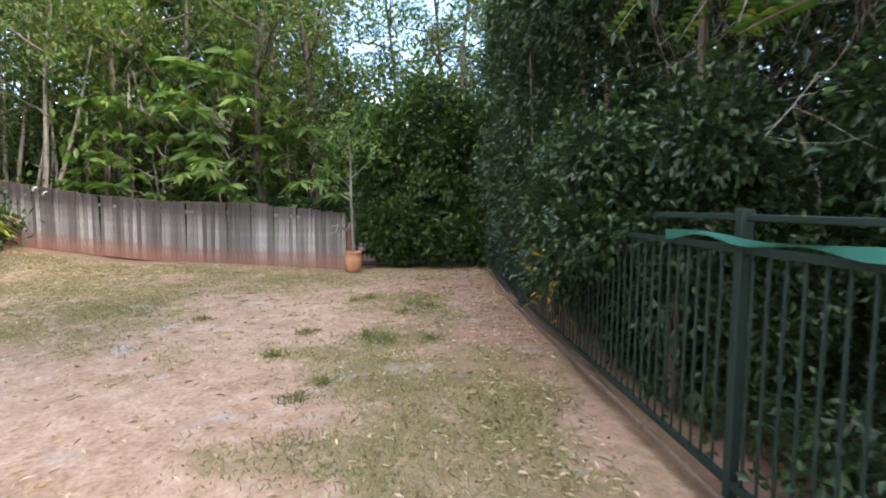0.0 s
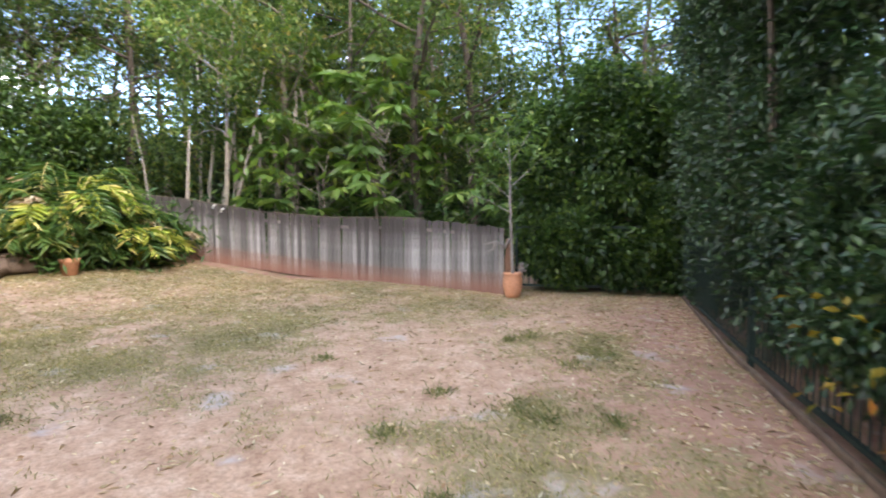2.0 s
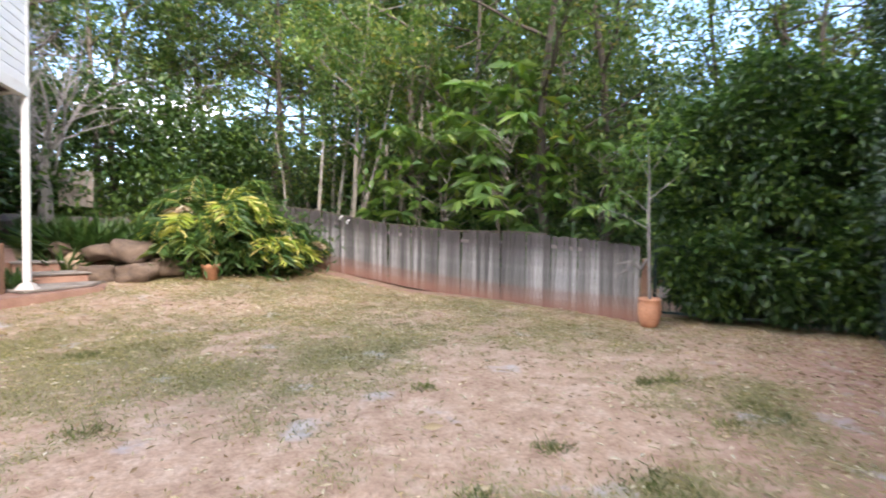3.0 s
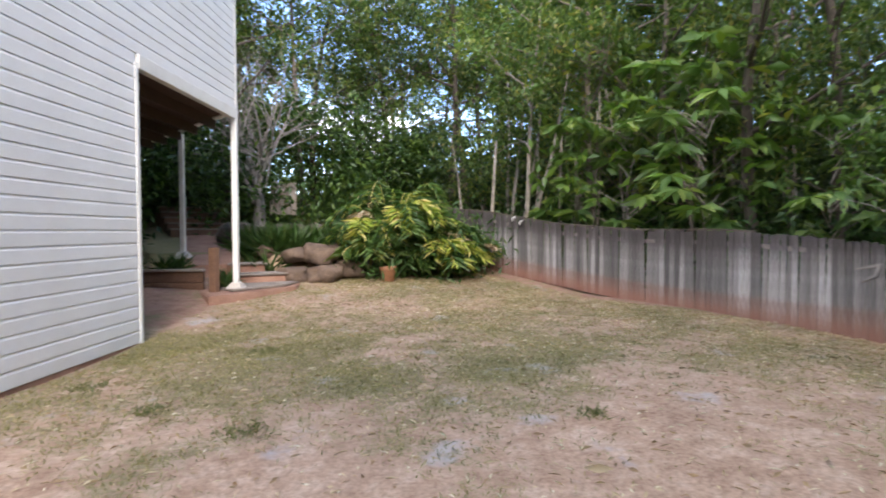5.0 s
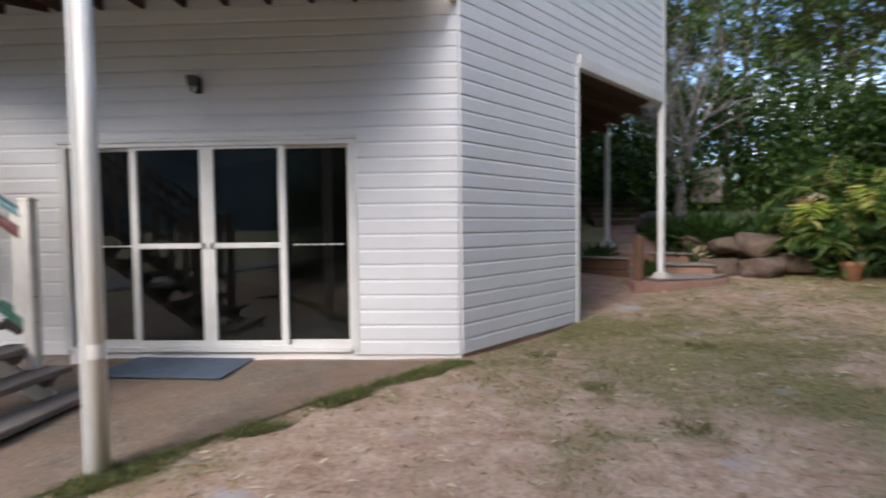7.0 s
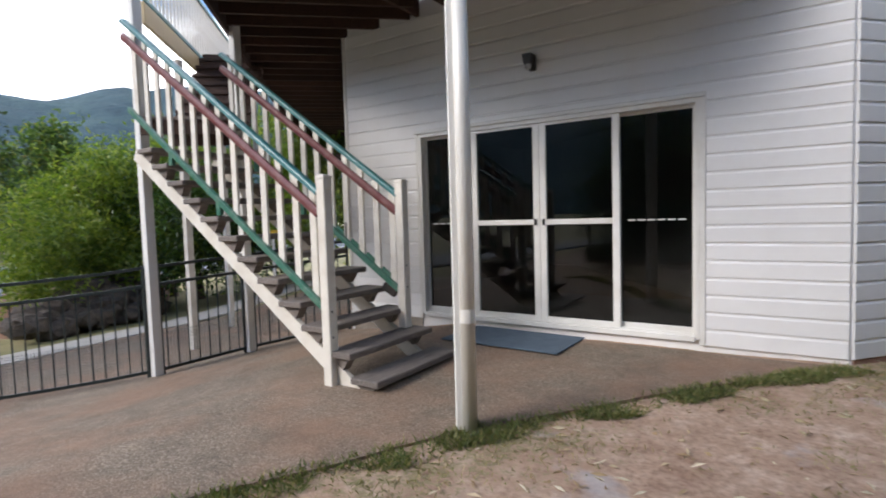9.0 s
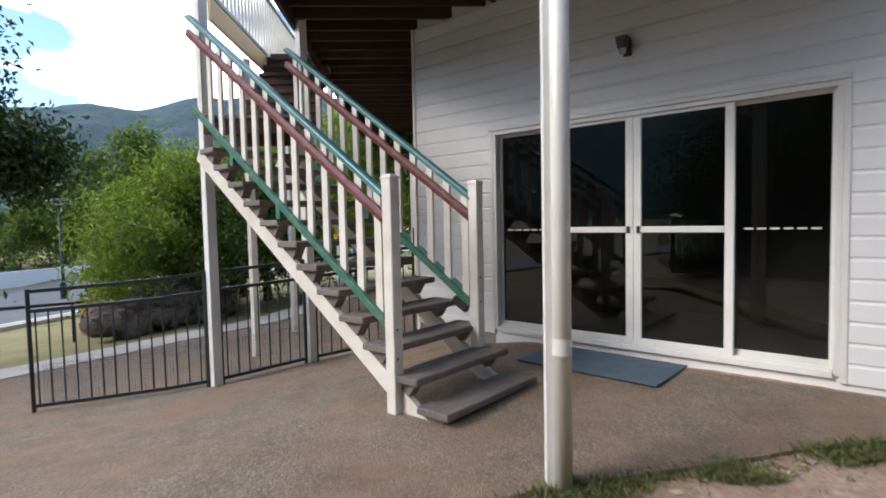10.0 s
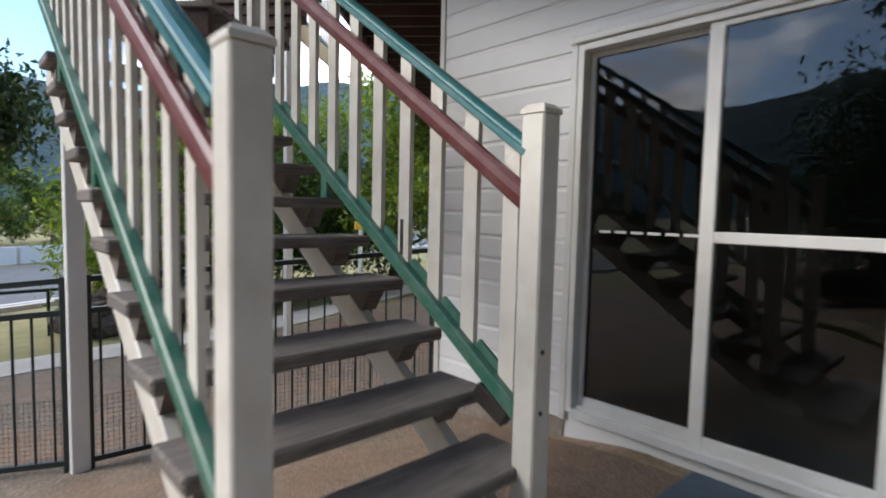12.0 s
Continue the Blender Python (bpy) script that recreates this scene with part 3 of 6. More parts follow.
# front wall, with the opening for the sliding door
wall_front = thing("wall_front", "white painted weatherboard wall under the timber deck", "wall", kind="structure")
bm = bmesh.new()
span(bm, (LC[0], 0.0, -0.7), (0, 0.11, EAVE))
span(bm, (DOOR_X, 0.0, -0.3), (HC[0], 0.11, EAVE))
span(bm, (0, 0.0, DOOR_Z1), (DOOR_X, 0.11, EAVE))
span(bm, (0, 0.0, -0.3), (DOOR_X, 0.11, DOOR_Z0))
part("wall_core", bm, "board_white", wall_front)
boards(wall_front, Matrix(), LC[0] + 0.045, -0.045, 0, 14, BASE)
boards(wall_front, Matrix(), DOOR_X + 0.045, HC[0] - 0.012, 0, 14, BASE)
boards(wall_front, Matrix(), LC[0] + 0.045, HC[0] - 0.012, 14, 23, BASE)
part("corner_stop", span_bm((LC[0] - 0.002, -0.034, -0.06), (LC[0] + 0.045, 0.0, SOFFIT), 0.004), "trim_white", wall_front)
part("plinth", span_bm((LC[0] + 0.02, -0.012, -0.7), (-0.02, -0.001, 0.0)), "kerb", wall_front)

# angled wall: boards to the ground as far as the opening, then above the beam only
OPEN_U, END_U = 2.37, 5.36
wall_side = thing("wall_side", "white weatherboard wall turning back beside the lawn", "wall", kind="structure")
bm = bmesh.new()
span(bm, (0.0, 0.0, -0.12), (OPEN_U, 0.11, BEAM_Z), frame_m=A)
span(bm, (0.0, 0.0, BEAM_Z), (END_U, 0.11, EAVE), frame_m=A)
RET = A @ frame_at(END_U, 0.11, 46.0)                 # the upper wall turns back again here
span(bm, (0.0, 0.0, BEAM_Z), (7.0, 0.11, EAVE), frame_m=RET)
part("wall_core", bm, "board_white", wall_side)
boards(wall_side, A, 0.014, OPEN_U - 0.05, 0, 23, BASE)
boards(wall_side, A, 0.014, END_U - 0.05, 23, TOP_K, BASE)
part("corner_stop", beam_between((HC[0] + 0.004, -0.022, -0.01), (HC[0] + 0.004, -0.022, SOFFIT + 3.3), 0.014, 0.016, 0.003), "trim_white", wall_side)
part("end_trim", span_bm((OPEN_U - 0.05, -0.036, -0.06), (OPEN_U + 0.012, 0.12, BEAM_Z), 0.005, A), "trim_white", wall_side)
part("end_trim", span_bm((END_U - 0.05, -0.03, BEAM_Z - 0.02), (END_U + 0.025, 0.05, EAVE), 0.005, A), "trim_white", wall_side)
part("bottom_trim", span_bm((OPEN_U + 0.012, -0.045, BEAM_Z - 0.07), (END_U + 0.02, 0.06, BEAM_Z + 0.106), 0.006, A), "trim_white", wall_side)

# the wall behind the stairs, and walls that close the house
wall_back = thing("wall_back", "white weatherboard wall behind the stairs", "wall", kind="structure")
part("wall_core", span_bm((-13.0, 0.0, -2.6), (0.0, 0.11, EAVE), frame_m=B), "board_white", wall_back)
boards(wall_back, B, -13.0, -0.035, -10, 23, BASE)

foundation = span_bm((HC[0] - 1.2, 0.004, -0.4), (HC[0] - 0.02, 0.1, -0.004))
tagged(part("foundation", foundation, "kerb"), "concrete footing under the corner", "foundation", kind="structure")
tagged(part("footing_strip", span_bm((0.02, -0.012, -0.3), (OPEN_U, 0.1, -0.005), 0.004, A), "red_concrete"), "red-stained footing under the angled wall", "foundation", kind="structure")

p_in = RET @ Vector((7.0, 0, 0))
p_lft = B @ Vector((-13.0, 0.11, 0))
roof_pts = [(LC[0], -0.3), (HC[0] + 0.2, -0.3), ((A @ Vector((END_U + 0.2, -0.3, 0))).x, (A @ Vector((END_U + 0.2, -0.3, 0))).y), (p_in.x, p_in.y), (p_lft.x, p_lft.y)]
tagged(part("roof", extrude_poly(roof_pts, EAVE, EAVE + 0.15), "interior"), "flat plain roof closing the house", "roof", kind="structure")
# underfloor over the open undercroft
uf = [A @ Vector(q) for q in ((OPEN_U, 0.13, 0), (END_U - 0.02, 0.13, 0), (END_U + 4.7, 5.0, 0), (END_U + 2.0, 6.9, 0), (OPEN_U - 1.5, 6.9, 0), (OPEN_U - 1.5, 0.3, 0))]
tagged(part("ceiling_undercroft", extrude_poly([(q.x, q.y) for q in uf], BEAM_Z + 0.02, BEAM_Z + 0.12), "joist"), "dark stained underfloor boards over the open undercroft", "ceiling", kind="structure")
for k in range(9):
    v = 0.5 + 0.62 * k
    tagged(part("floor_joist", span_bm((OPEN_U - 1.4, v, BEAM_Z - 0.16), (END_U - 0.14 + 0.96 * min(v, 4.8), v + 0.05, BEAM_Z + 0.018), 0, A), "joist"), "dark brown floor joist under the house", "joist", "floor joists", "structure")
inner = thing("wall_undercroft", "shaded inner wall of the undercroft", "wall", kind="structure")
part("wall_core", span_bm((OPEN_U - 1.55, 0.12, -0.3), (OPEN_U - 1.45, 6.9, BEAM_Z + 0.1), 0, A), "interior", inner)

# room behind the glass
room = thing("room_shell", "dim room behind the sliding door", "room", kind="structure")
part("floor", span_bm((-1.0, 0.12, -0.02), (4.0, 5.0, 0.045)), "interior_floor", room)
part("ceiling", span_bm((-1.0, 0.12, 2.5), (4.0, 5.0, 2.6)), "interior", room)
part("back_wall", span_bm((-1.0, 5.0, 0.0), (4.0, 5.1, 2.6)), "interior", room)
part("side_wall", span_bm((-1.1, 0.12, 0.0), (-1.0, 5.0, 2.6)), "interior", room)
part("side_wall", span_bm((4.0, 0.12, 0.0), (4.1, 5.0, 2.6)), "interior", room)


# sliding door ---------------------------------------------------------------
def pane_rect(parent, x0, x1, z0, z1, y):
    g = part("pane", span_bm((x0, y - 0.003, z0), (x1, y + 0.003, z1)), "glass", parent, "dark tinted glass")
    g.visible_shadow = False
    return g


def sash(parent, x0, x1, y, stile, name, mid=True):
    """A glazed leaf: stiles, rails and glass."""
    z0, z1 = DOOR_Z0 + 0.032, DOOR_Z1 - 0.042
    s = part(name, span_bm((x0, y - 0.02, z0), (x0 + stile, y + 0.02, z1), 0.004), "trim_white", parent)
    part("stile", span_bm((x1 - stile, y - 0.02, z0), (x1, y + 0.02, z1), 0.004), "trim_white", s)
    part("bottom_rail", span_bm((x0 + stile, y - 0.02, z0), (x1 - stile, y + 0.02, z0 + 0.06), 0.004), "trim_white", s)
    part("top_rail", span_bm((x0 + stile, y - 0.02, z1 - 0.028), (x1 - stile, y + 0.02, z1), 0.004), "trim_white", s)
    if mid:
        part("mid_rail", span_bm((x0 + stile, y - 0.022, 1.09), (x1 - stile, y + 0.022, 1.145), 0.005), "trim_white", s)
    pane_rect(s, x0 + stile, x1 - stile, z0 + 0.06, z1 - 0.028, y)
    return s


door = thing("sliding_door", "closed white aluminium sliding door, four dark tinted panes", "door")
fr = part("door_frame", span_bm((0.0, -0.03, DOOR_Z0), (0.04, 0.10, DOOR_Z1), 0.004), "trim_white", door)
part("jamb", span_bm((DOOR_X - 0.04, -0.03, DOOR_Z0), (DOOR_X, 0.10, DOOR_Z1), 0.004), "trim_white", fr)
part("head", span_bm((0.04, -0.03, DOOR_Z1 - 0.04), (DOOR_X - 0.04, 0.10, DOOR_Z1), 0.004), "trim_white", fr)
part("sill", span_bm((0.04, -0.045, DOOR_Z0 - 0.02), (DOOR_X - 0.04, 0.10, DOOR_Z0 + 0.03), 0.004), "trim_white", fr)
for k in range(2):
    part("sill_track", span_bm((0.06, 0.0 + 0.05 * k, DOOR_Z0 + 0.03), (DOOR_X - 0.06, 0.008 + 0.05 * k, DOOR_Z0 + 0.05)), "trim_white", fr)
for x0, x1 in ((-0.045, 0.0), (DOOR_X, DOOR_X + 0.045)):
    part("architrave", span_bm((x0, -0.032, 0.0), (x1, 0.0, DOOR_Z1 + 0.05), 0.004), "trim_white", fr)
part("drip_head", span_bm((-0.045, -0.05, DOOR_Z1 + 0.002), (DOOR_X + 0.045, -0.001, DOOR_Z1 + 0.042), 0.006), "trim_white", fr)
fl = sash(door, 0.04, 0.76, 0.06, 0.03, "fixed_leaf", False)
frr = sash(door, 2.26, DOOR_X - 0.04, 0.06, 0.03, "fixed_leaf", False)
s1 = sash(door, 0.70, 1.50, 0.01, 0.07, "sliding_leaf")
s2 = sash(door, 1.502, 2.31, 0.01, 0.07, "sliding_leaf")
for x in (1.455, 1.545):
    part("latch", span_bm((x - 0.012, -0.028, 1.085), (x + 0.012, -0.011, 1.15), 0.004), "black_part", s1 if x < 1.5 else s2, "black lock plate")
for leaf, x0, x1 in ((fl, 0.13, 0.70), (frr, 2.37, 2.90)):
    cnt = 6
    w = (x1 - x0) / cnt
    for i in range(cnt):
        part("safety_dash", span_bm((x0 + i * w, 0.0525, 1.112), (x0 + i * w + w * 0.72, 0.0562, 1.126)), "line_white", leaf, "white safety strip on the glass")

# door mat
mat_m = pose(1.36, -0.42, terrain(1.36, -0.42) + 0.036, 0, 0, -2)
tagged(part("door_mat", box_bm((1.24, 0.70, 0.014), mat_m, 0.005), "mat"), "flat blue-grey rubber-backed mat before the glass door", "mat")


def wall_lamp(at, deg=0.0, name="wall_light"):
    """A small dark box lamp with a bulb glass beneath and a back plate."""
    e = thing(name, "small dark bronze outdoor lamp fixed to the weatherboards", "lamp", "wall lamps")
    fm = pose(*at, 0, 0, deg)
    part("back_plate", box_bm((0.075, 0.02, 0.15), fm @ Matrix.Translation((0, -0.012, -0.02)), 0.006), "dark_metal", e)
    part("bracket", beam_between(fm @ Vector((0, -0.02, 0.02)), fm @ Vector((0, -0.10, 0.02)), 0.025, 0.03, 0.004), "dark_metal", e)
    part("hood", extr_taper(fm @ Matrix.Translation((0, -0.115, 0.0)), 0.075, 0.10, 0.10), "dark_metal", e)
    part("bulb_glass", lathe([(0.012, -0.105), (0.03, -0.095), (0.036, -0.06), (0.03, -0.03)], 12, at=fm @ Vector((0, -0.115, 0.005))), "lamp_glass", e, "clear glass bulb cover", True)
    return e


def extr_taper(m, w0, w1, h):
    bm = bmesh.new()
    lo = [bm.verts.new(m @ Vector((sx * w0 / 2, sy * w0 / 2, -h * 0.5))) for sx, sy in ((-1, -1), (1, -1), (1, 1), (-1, 1))]
    hi = [bm.verts.new(m @ Vector((sx * w1 / 2, sy * w1 / 2, h * 0.5))) for sx, sy in ((-1, -1), (1, -1), (1, 1), (-1, 1))]
    bm.faces.new(lo[::-1])
    bm.faces.new(hi)
    for i in range(4):
        bm.faces.new((lo[i], lo[(i + 1) % 4], hi[(i + 1) % 4], hi[i]))
    bmesh.ops.bevel(bm, geom=list(bm.edges), offset=0.006, segments=1, affect="EDGES")
    return bm


wall_lamp((1.46, -0.022, 2.74))
q = B @ Vector((-0.45, -0.022, 2.05))
wall_lamp(tuple(q), LEFT_DEG)

# ---------------------------------------------------------------- deck over the door
edge_d = Vector((-0.66, 0.75, 0))
deck = thing("timber_deck", "dark stained timber deck seen from below", "deck")
for k in range(19):
    y0 = -2.62 + 0.137 * k
    part("deck_board", span_bm((0.0, y0, SOFFIT + 0.19), (4.0 + min(y0, -0.03) * 0.7, y0 + 0.13, SOFFIT + 0.215)), "joist", deck)
for k in range(9):
    x = 0.03 + 0.43 * k
    part("joist", span_bm((x, max(-2.58, (x - 3.98) / 0.7), SOFFIT), (x + 0.045, -0.026, SOFFIT + 0.188)), "joist", deck)
# boards and joists of the part that turns back along the left wall
DL = frame_at(-0.58, -2.62, 133.0, 0)                  # x runs along the deck's edge, -y towards the house
for k in range(20):
    y1 = -0.0 - 0.11 * k
    part("deck_board", span_bm((-0.2 + 0.115 * k * 0.0, y1 - 0.105, SOFFIT + 0.19), (13.5, y1, SOFFIT + 0.215), 0, DL), "joist", deck)
for k in range(36):
    x = 0.45 + 0.36 * k
    part("joist", span_bm((x, -2.15, SOFFIT + 0.0), (x + 0.045, -0.05, SOFFIT + 0.188), 0, DL), "joist", deck)
part("edge_beam", span_bm((0.0, -0.05, SOFFIT - 0.06), (13.5, 0.0, SOFFIT + 0.2), 0.004, DL), "joist", deck)
part("edge_beam", span_bm((-0.1, -2.665, SOFFIT - 0.06), (2.19, -2.62, SOFFIT + 0.2), 0.004), "fascia", deck)
part("end_beam", beam_between((2.2, -2.64, SOFFIT + 0.08), (4.03, -0.03, SOFFIT + 0.08), 0.045, 0.24, 0.004), "fascia", deck)


# posts ------------------------------------------------------------------------
def square_post(x, y, z0, z1, w, label, mat="trim_white", cap=False, m=None):
    e = thing("post", label, "post", "white posts")
    fm = (m or Matrix())
    part("shaft", box_bm((w, w, z1 - z0), Matrix.Translation((x, y, (z0 + z1) / 2)) @ fm, 0.006), mat, e)
    part("base_plate", box_bm((w + 0.02, w + 0.02, 0.03), Matrix.Translation((x, y, z0 + 0.014)) @ fm, 0.004), "cream", e)
    return e


VP = (2.05, -2.45)
vz = terrain(*VP)
square_post(VP[0] - 0.035, VP[1] - 0.005, vz - 0.02, SOFFIT - 0.06, 0.07, "white square deck post at the paving's edge", m=pose(0, 0, 0, 0, 0, 35))
dp = thing("downpipe", "white round plastic downpipe strapped to the deck post", "downpipe")
pv = (VP[0] + 0.027, VP[1] - 0.012)
part("pipe", tube(bmesh.new(), [(pv[0], pv[1], vz - 0.03), (pv[0], pv[1], SOFFIT - 0.02)], [0.045, 0.045], 20), "pvc", dp, "", True)
for z in (0.62,):
    part("joint_collar", tube(bmesh.new(), [(pv[0], pv[1], z - 0.04), (pv[0], pv[1], z + 0.04)], [0.0458, 0.0458], 20), "pvc", dp)
    part("strap", box_bm((0.12, 0.012, 0.025), pose((VP[0] + pv[0]) / 2 - 0.02, (VP[1] + pv[1]) / 2, z + 0.12, 0, 0, -45)), "pvc", dp)
SP, BP = (-2.12, -2.10), (-1.90, -1.06)
square_post(SP[0], SP[1], terrain(*SP) - 0.02, 4.75, 0.10, "white square post carrying the stair and deck")
square_post(BP[0], BP[1], terrain(*BP) - 0.02, 4.75, 0.10, "white square post carrying the stair's inner side")
for q in ((1.6, 0.0), (3.6, 0.0)):
    w = Vector((-2.2, -2.17, 0)) + edge_d * q[0]
    square_post(w.x, w.y, terrain(w.x, w.y) - 0.02, 3.4, 0.09, "cream square post under the deck's outer edge", "cream")

# ---------------------------------------------------------------- stairs
Y0, Y1 = -2.25, -1.20
RISE, RUN, Z_FIRST, X_FIRST = 0.178, 0.258, 0.02, 1.19
SLOPE = RISE / RUN
stairs = thing("timber_stairs", "open timber stairs with grey weathered treads and cream stringers", "stairs")
for k in range(12):
    bm = box_bm((0.27, Y1 - Y0 + 0.04, 0.05), Matrix(), 0.008)
    for v in bm.verts:
        v.co.z += 0.004 * noise.noise(Vector((v.co.x * 5 + k, v.co.y * 3, k)))
    t_ob = part("tread", bm, "tread", stairs, "weathered grey hardwood tread")
    t_ob.matrix_local = pose(X_FIRST - RUN * k - 0.135, (Y0 + Y1) / 2, Z_FIRST + RISE * k - 0.025)


def rail_z(x, above):
    """Height over the nosing line at x."""
    return Z_FIRST + (X_FIRST - x) * SLOPE + above


for y in (Y0 + 0.055, Y1 - 0.10):
    x0, x1 = 1.06, -2.06
    part("stringer", beam_between((x0, y, rail_z(x0, -0.315)), (x1, y, rail_z(x1, -0.315)), 0.05, 0.13, 0.005), "cream", stairs, "cream painted sloping stringer")
    for k in range(12):
        xx = X_FIRST - RUN * k - 0.15
        zz = Z_FIRST + RISE * k - 0.05
        bm = bmesh.new()
        tri = [(xx + 0.09, zz), (xx - 0.12, zz), (xx - 0.12, zz - 0.06), (xx + 0.02, zz - 0.10)]
        a = [bm.verts.new((px, y - 0.022, pz)) for px, pz in tri]
        b = [bm.verts.new((px, y + 0.06, pz)) for px, pz in tri]
        bm.faces.new(a)
        bm.faces.new(b[::-1])
        for i in range(4):
            j = (i + 1) % 4
            bm.faces.new((a[j], a[i], b[i], b[j]))
        bmesh.ops.recalc_face_normals(bm, faces=bm.faces)
        part("bracket", bm, "tread", stairs, "wooden tread bracket")


def newel(x, y, z0, z1, w=0.088):
    e = thing("newel_post", "cream square newel post with a pointed cap at the stair's foot", "post", "newel posts")
    part("shaft", span_bm((x - w / 2, y - w / 2, z0), (x + w / 2, y + w / 2, z1 - 0.03), 0.006), "cream", e)
    part("cap", extr_cap(x, y, z1 - 0.03, w), "cream", e)
    for z in (0.42, 0.62):
        hole = tube(bmesh.new(), [(x + w / 2 - 0.004, y - 0.012, z + z0), (x + w / 2 + 0.004, y - 0.012, z + z0)], [0.008, 0.008], 8)
        part("bolt", hole, "dark_metal", e, "rusty bolt head")
    return e


def extr_cap(x, y, z, w):
    bm = bmesh.new()
    a = w / 2 + 0.003
    b = w / 2 - 0.014
    r0 = [bm.verts.new((x + sx * a, y + sy * a, z)) for sx, sy in ((-1, -1), (1, -1), (1, 1), (-1, 1))]
    r1 = [bm.verts.new((x + sx * a, y + sy * a, z + 0.014)) for sx, sy in ((-1, -1), (1, -1), (1, 1), (-1, 1))]
    r2 = [bm.verts.new((x + sx * b, y + sy * b, z + 0.03)) for sx, sy in ((-1, -1), (1, -1), (1, 1), (-1, 1))]
    bm.faces.new(r0[::-1])
    bm.faces.new(r2)
    for p0, p1 in ((r0, r1), (r1, r2)):
        for i in range(4):
            bm.faces.new((p0[i], p0[(i + 1) % 4], p1[(i + 1) % 4], p1[i]))
    return bm


NX = 0.70
newel(NX, -2.238, terrain(NX, -2.24) - 0.02, 1.55)
newel(NX - 0.01, -1.275, 0.15, 1.555)


# half sections (across, up) of the two moulded rails
HANDRAIL = [(0.0, 0.024), (0.020, 0.021), (0.032, 0.012), (0.036, 0.004), (0.045, 0.002), (0.046, -0.016), (0.034, -0.024), (0.026, -0.018), (0.0, -0.018)]
MIDRAIL = [(0.0, 0.038), (0.012, 0.036), (0.021, 0.024), (0.024, 0.0), (0.021, -0.024), (0.012, -0.036), (0.0, -0.038)]


def moulded(a, b, half):
    """A rail of that section from a to b."""
    a, b = Vector(a), Vector(b)
    d = (b - a).normalized()
    across = Vector((0, 0, 1)).cross(d).normalized()
    up = d.cross(across)
    ring = half + [(-u, v) for u, v in half[-2:0:-1]]
    bm = bmesh.new()
    r0 = [bm.verts.new(a + across * u + up * v) for u, v in ring]
    r1 = [bm.verts.new(b + across * u + up * v) for u, v in ring]
    for i in range(len(ring)):
        j = (i + 1) % len(ring)
        bm.faces.new((r0[i], r0[j], r1[j], r1[i]))
    bm.faces.new(r0[::-1])
    bm.faces.new(r1)
    bmesh.ops.recalc_face_normals(bm, faces=bm.faces)
    return bm


def balustrade(y, x0, x1, name_label, out, spacers=False):
    """Sloping rails and flat balusters between two posts."""
    e = thing("stair_balustrade", name_label, "balustrade", "stair balustrades")
    tz = 1.455 - rail_z(0.60, 0)                      # teal rail's centre over the nosing line
    mz = 1.295 - rail_z(0.60, 0)
    bz = 0.60 - rail_z(0.55, 0)
    ax, bx = x0, x1
    rail = moulded((ax, y, rail_z(ax, tz)), (bx, y, rail_z(bx, tz)), HANDRAIL)
    part("handrail", rail, "teal", e, "glossy teal moulded handrail")
    part("middle_rail", moulded((ax, y - 0.018 * out, rail_z(ax, mz)), (bx, y - 0.018 * out, rail_z(bx, mz)), MIDRAIL), "maroon", e, "maroon painted middle rail")
    part("bottom_rail", beam_between((ax, y, rail_z(ax, bz)), (bx, y, rail_z(bx, bz)), 0.045, 0.055, 0.006), "green_rail", e, "chipped green bottom rail")
    cnt = int(round((x0 - x1) / 0.192))
    for i in range(cnt):
        x = x0 - 0.10 - 0.192 * i
        if x < x1 + 0.04:
            break
        bm = bmesh.new()
        zt, zb = rail_z(x, tz - 0.03), rail_z(x, bz - 0.02)
        vs = []
        for dx in (-0.034, 0.034):
            for dy in (-0.011, 0.011):
                vs.append([bm.verts.new((x + dx, y + 0.002 + dy + 0.02 * out, z - dx * SLOPE)) for z in (zb, zt)])
        a, b, c2, d = vs
        for q1, q2 in ((a, b), (b, d), (d, c2), (c2, a)):
            bm.faces.new((q1[0], q2[0], q2[1], q1[1]))
        bm.faces.new((a[1], b[1], d[1], c2[1]))
        bm.faces.new((a[0], c2[0], d[0], b[0]))
        bmesh.ops.recalc_face_normals(bm, faces=bm.faces)
        part("baluster", bm, "cream", e)
    for i in range(cnt - 1):
        x = x0 - 0.196 - 0.192 * i
        if x < x1 + 0.12 or not spacers:
            break
        a0 = (x + 0.055, y + 0.026 * out, rail_z(x + 0.055, bz + 0.035))
        b0 = (x - 0.055, y + 0.026 * out, rail_z(x - 0.055, bz + 0.035))
        part("spacer", beam_between(a0, b0, 0.018, 0.055, 0.003), "green_rail", e, "chipped green spacer between baluster feet")
    for k in (2, 4):
        x = x0 - 0.55 - 0.36 * k
        part("rail_block", span_bm((x - 0.03, y - 0.02, rail_z(x, bz - 0.13)), (x + 0.03, y + 0.02, rail_z(x, bz)), 0.004), "green_rail", e, "green block under the rail")
    return e


balustrade(-2.24, NX - 0.044, SP[0] + 0.05, "near stair balustrade: teal handrail, maroon rail, cream balusters", 1)
balustrade(-1.275, NX - 0.034, BP[0] + 0.05, "wall-side stair balustrade: teal handrail, maroon rail, cream balusters", 1, True)

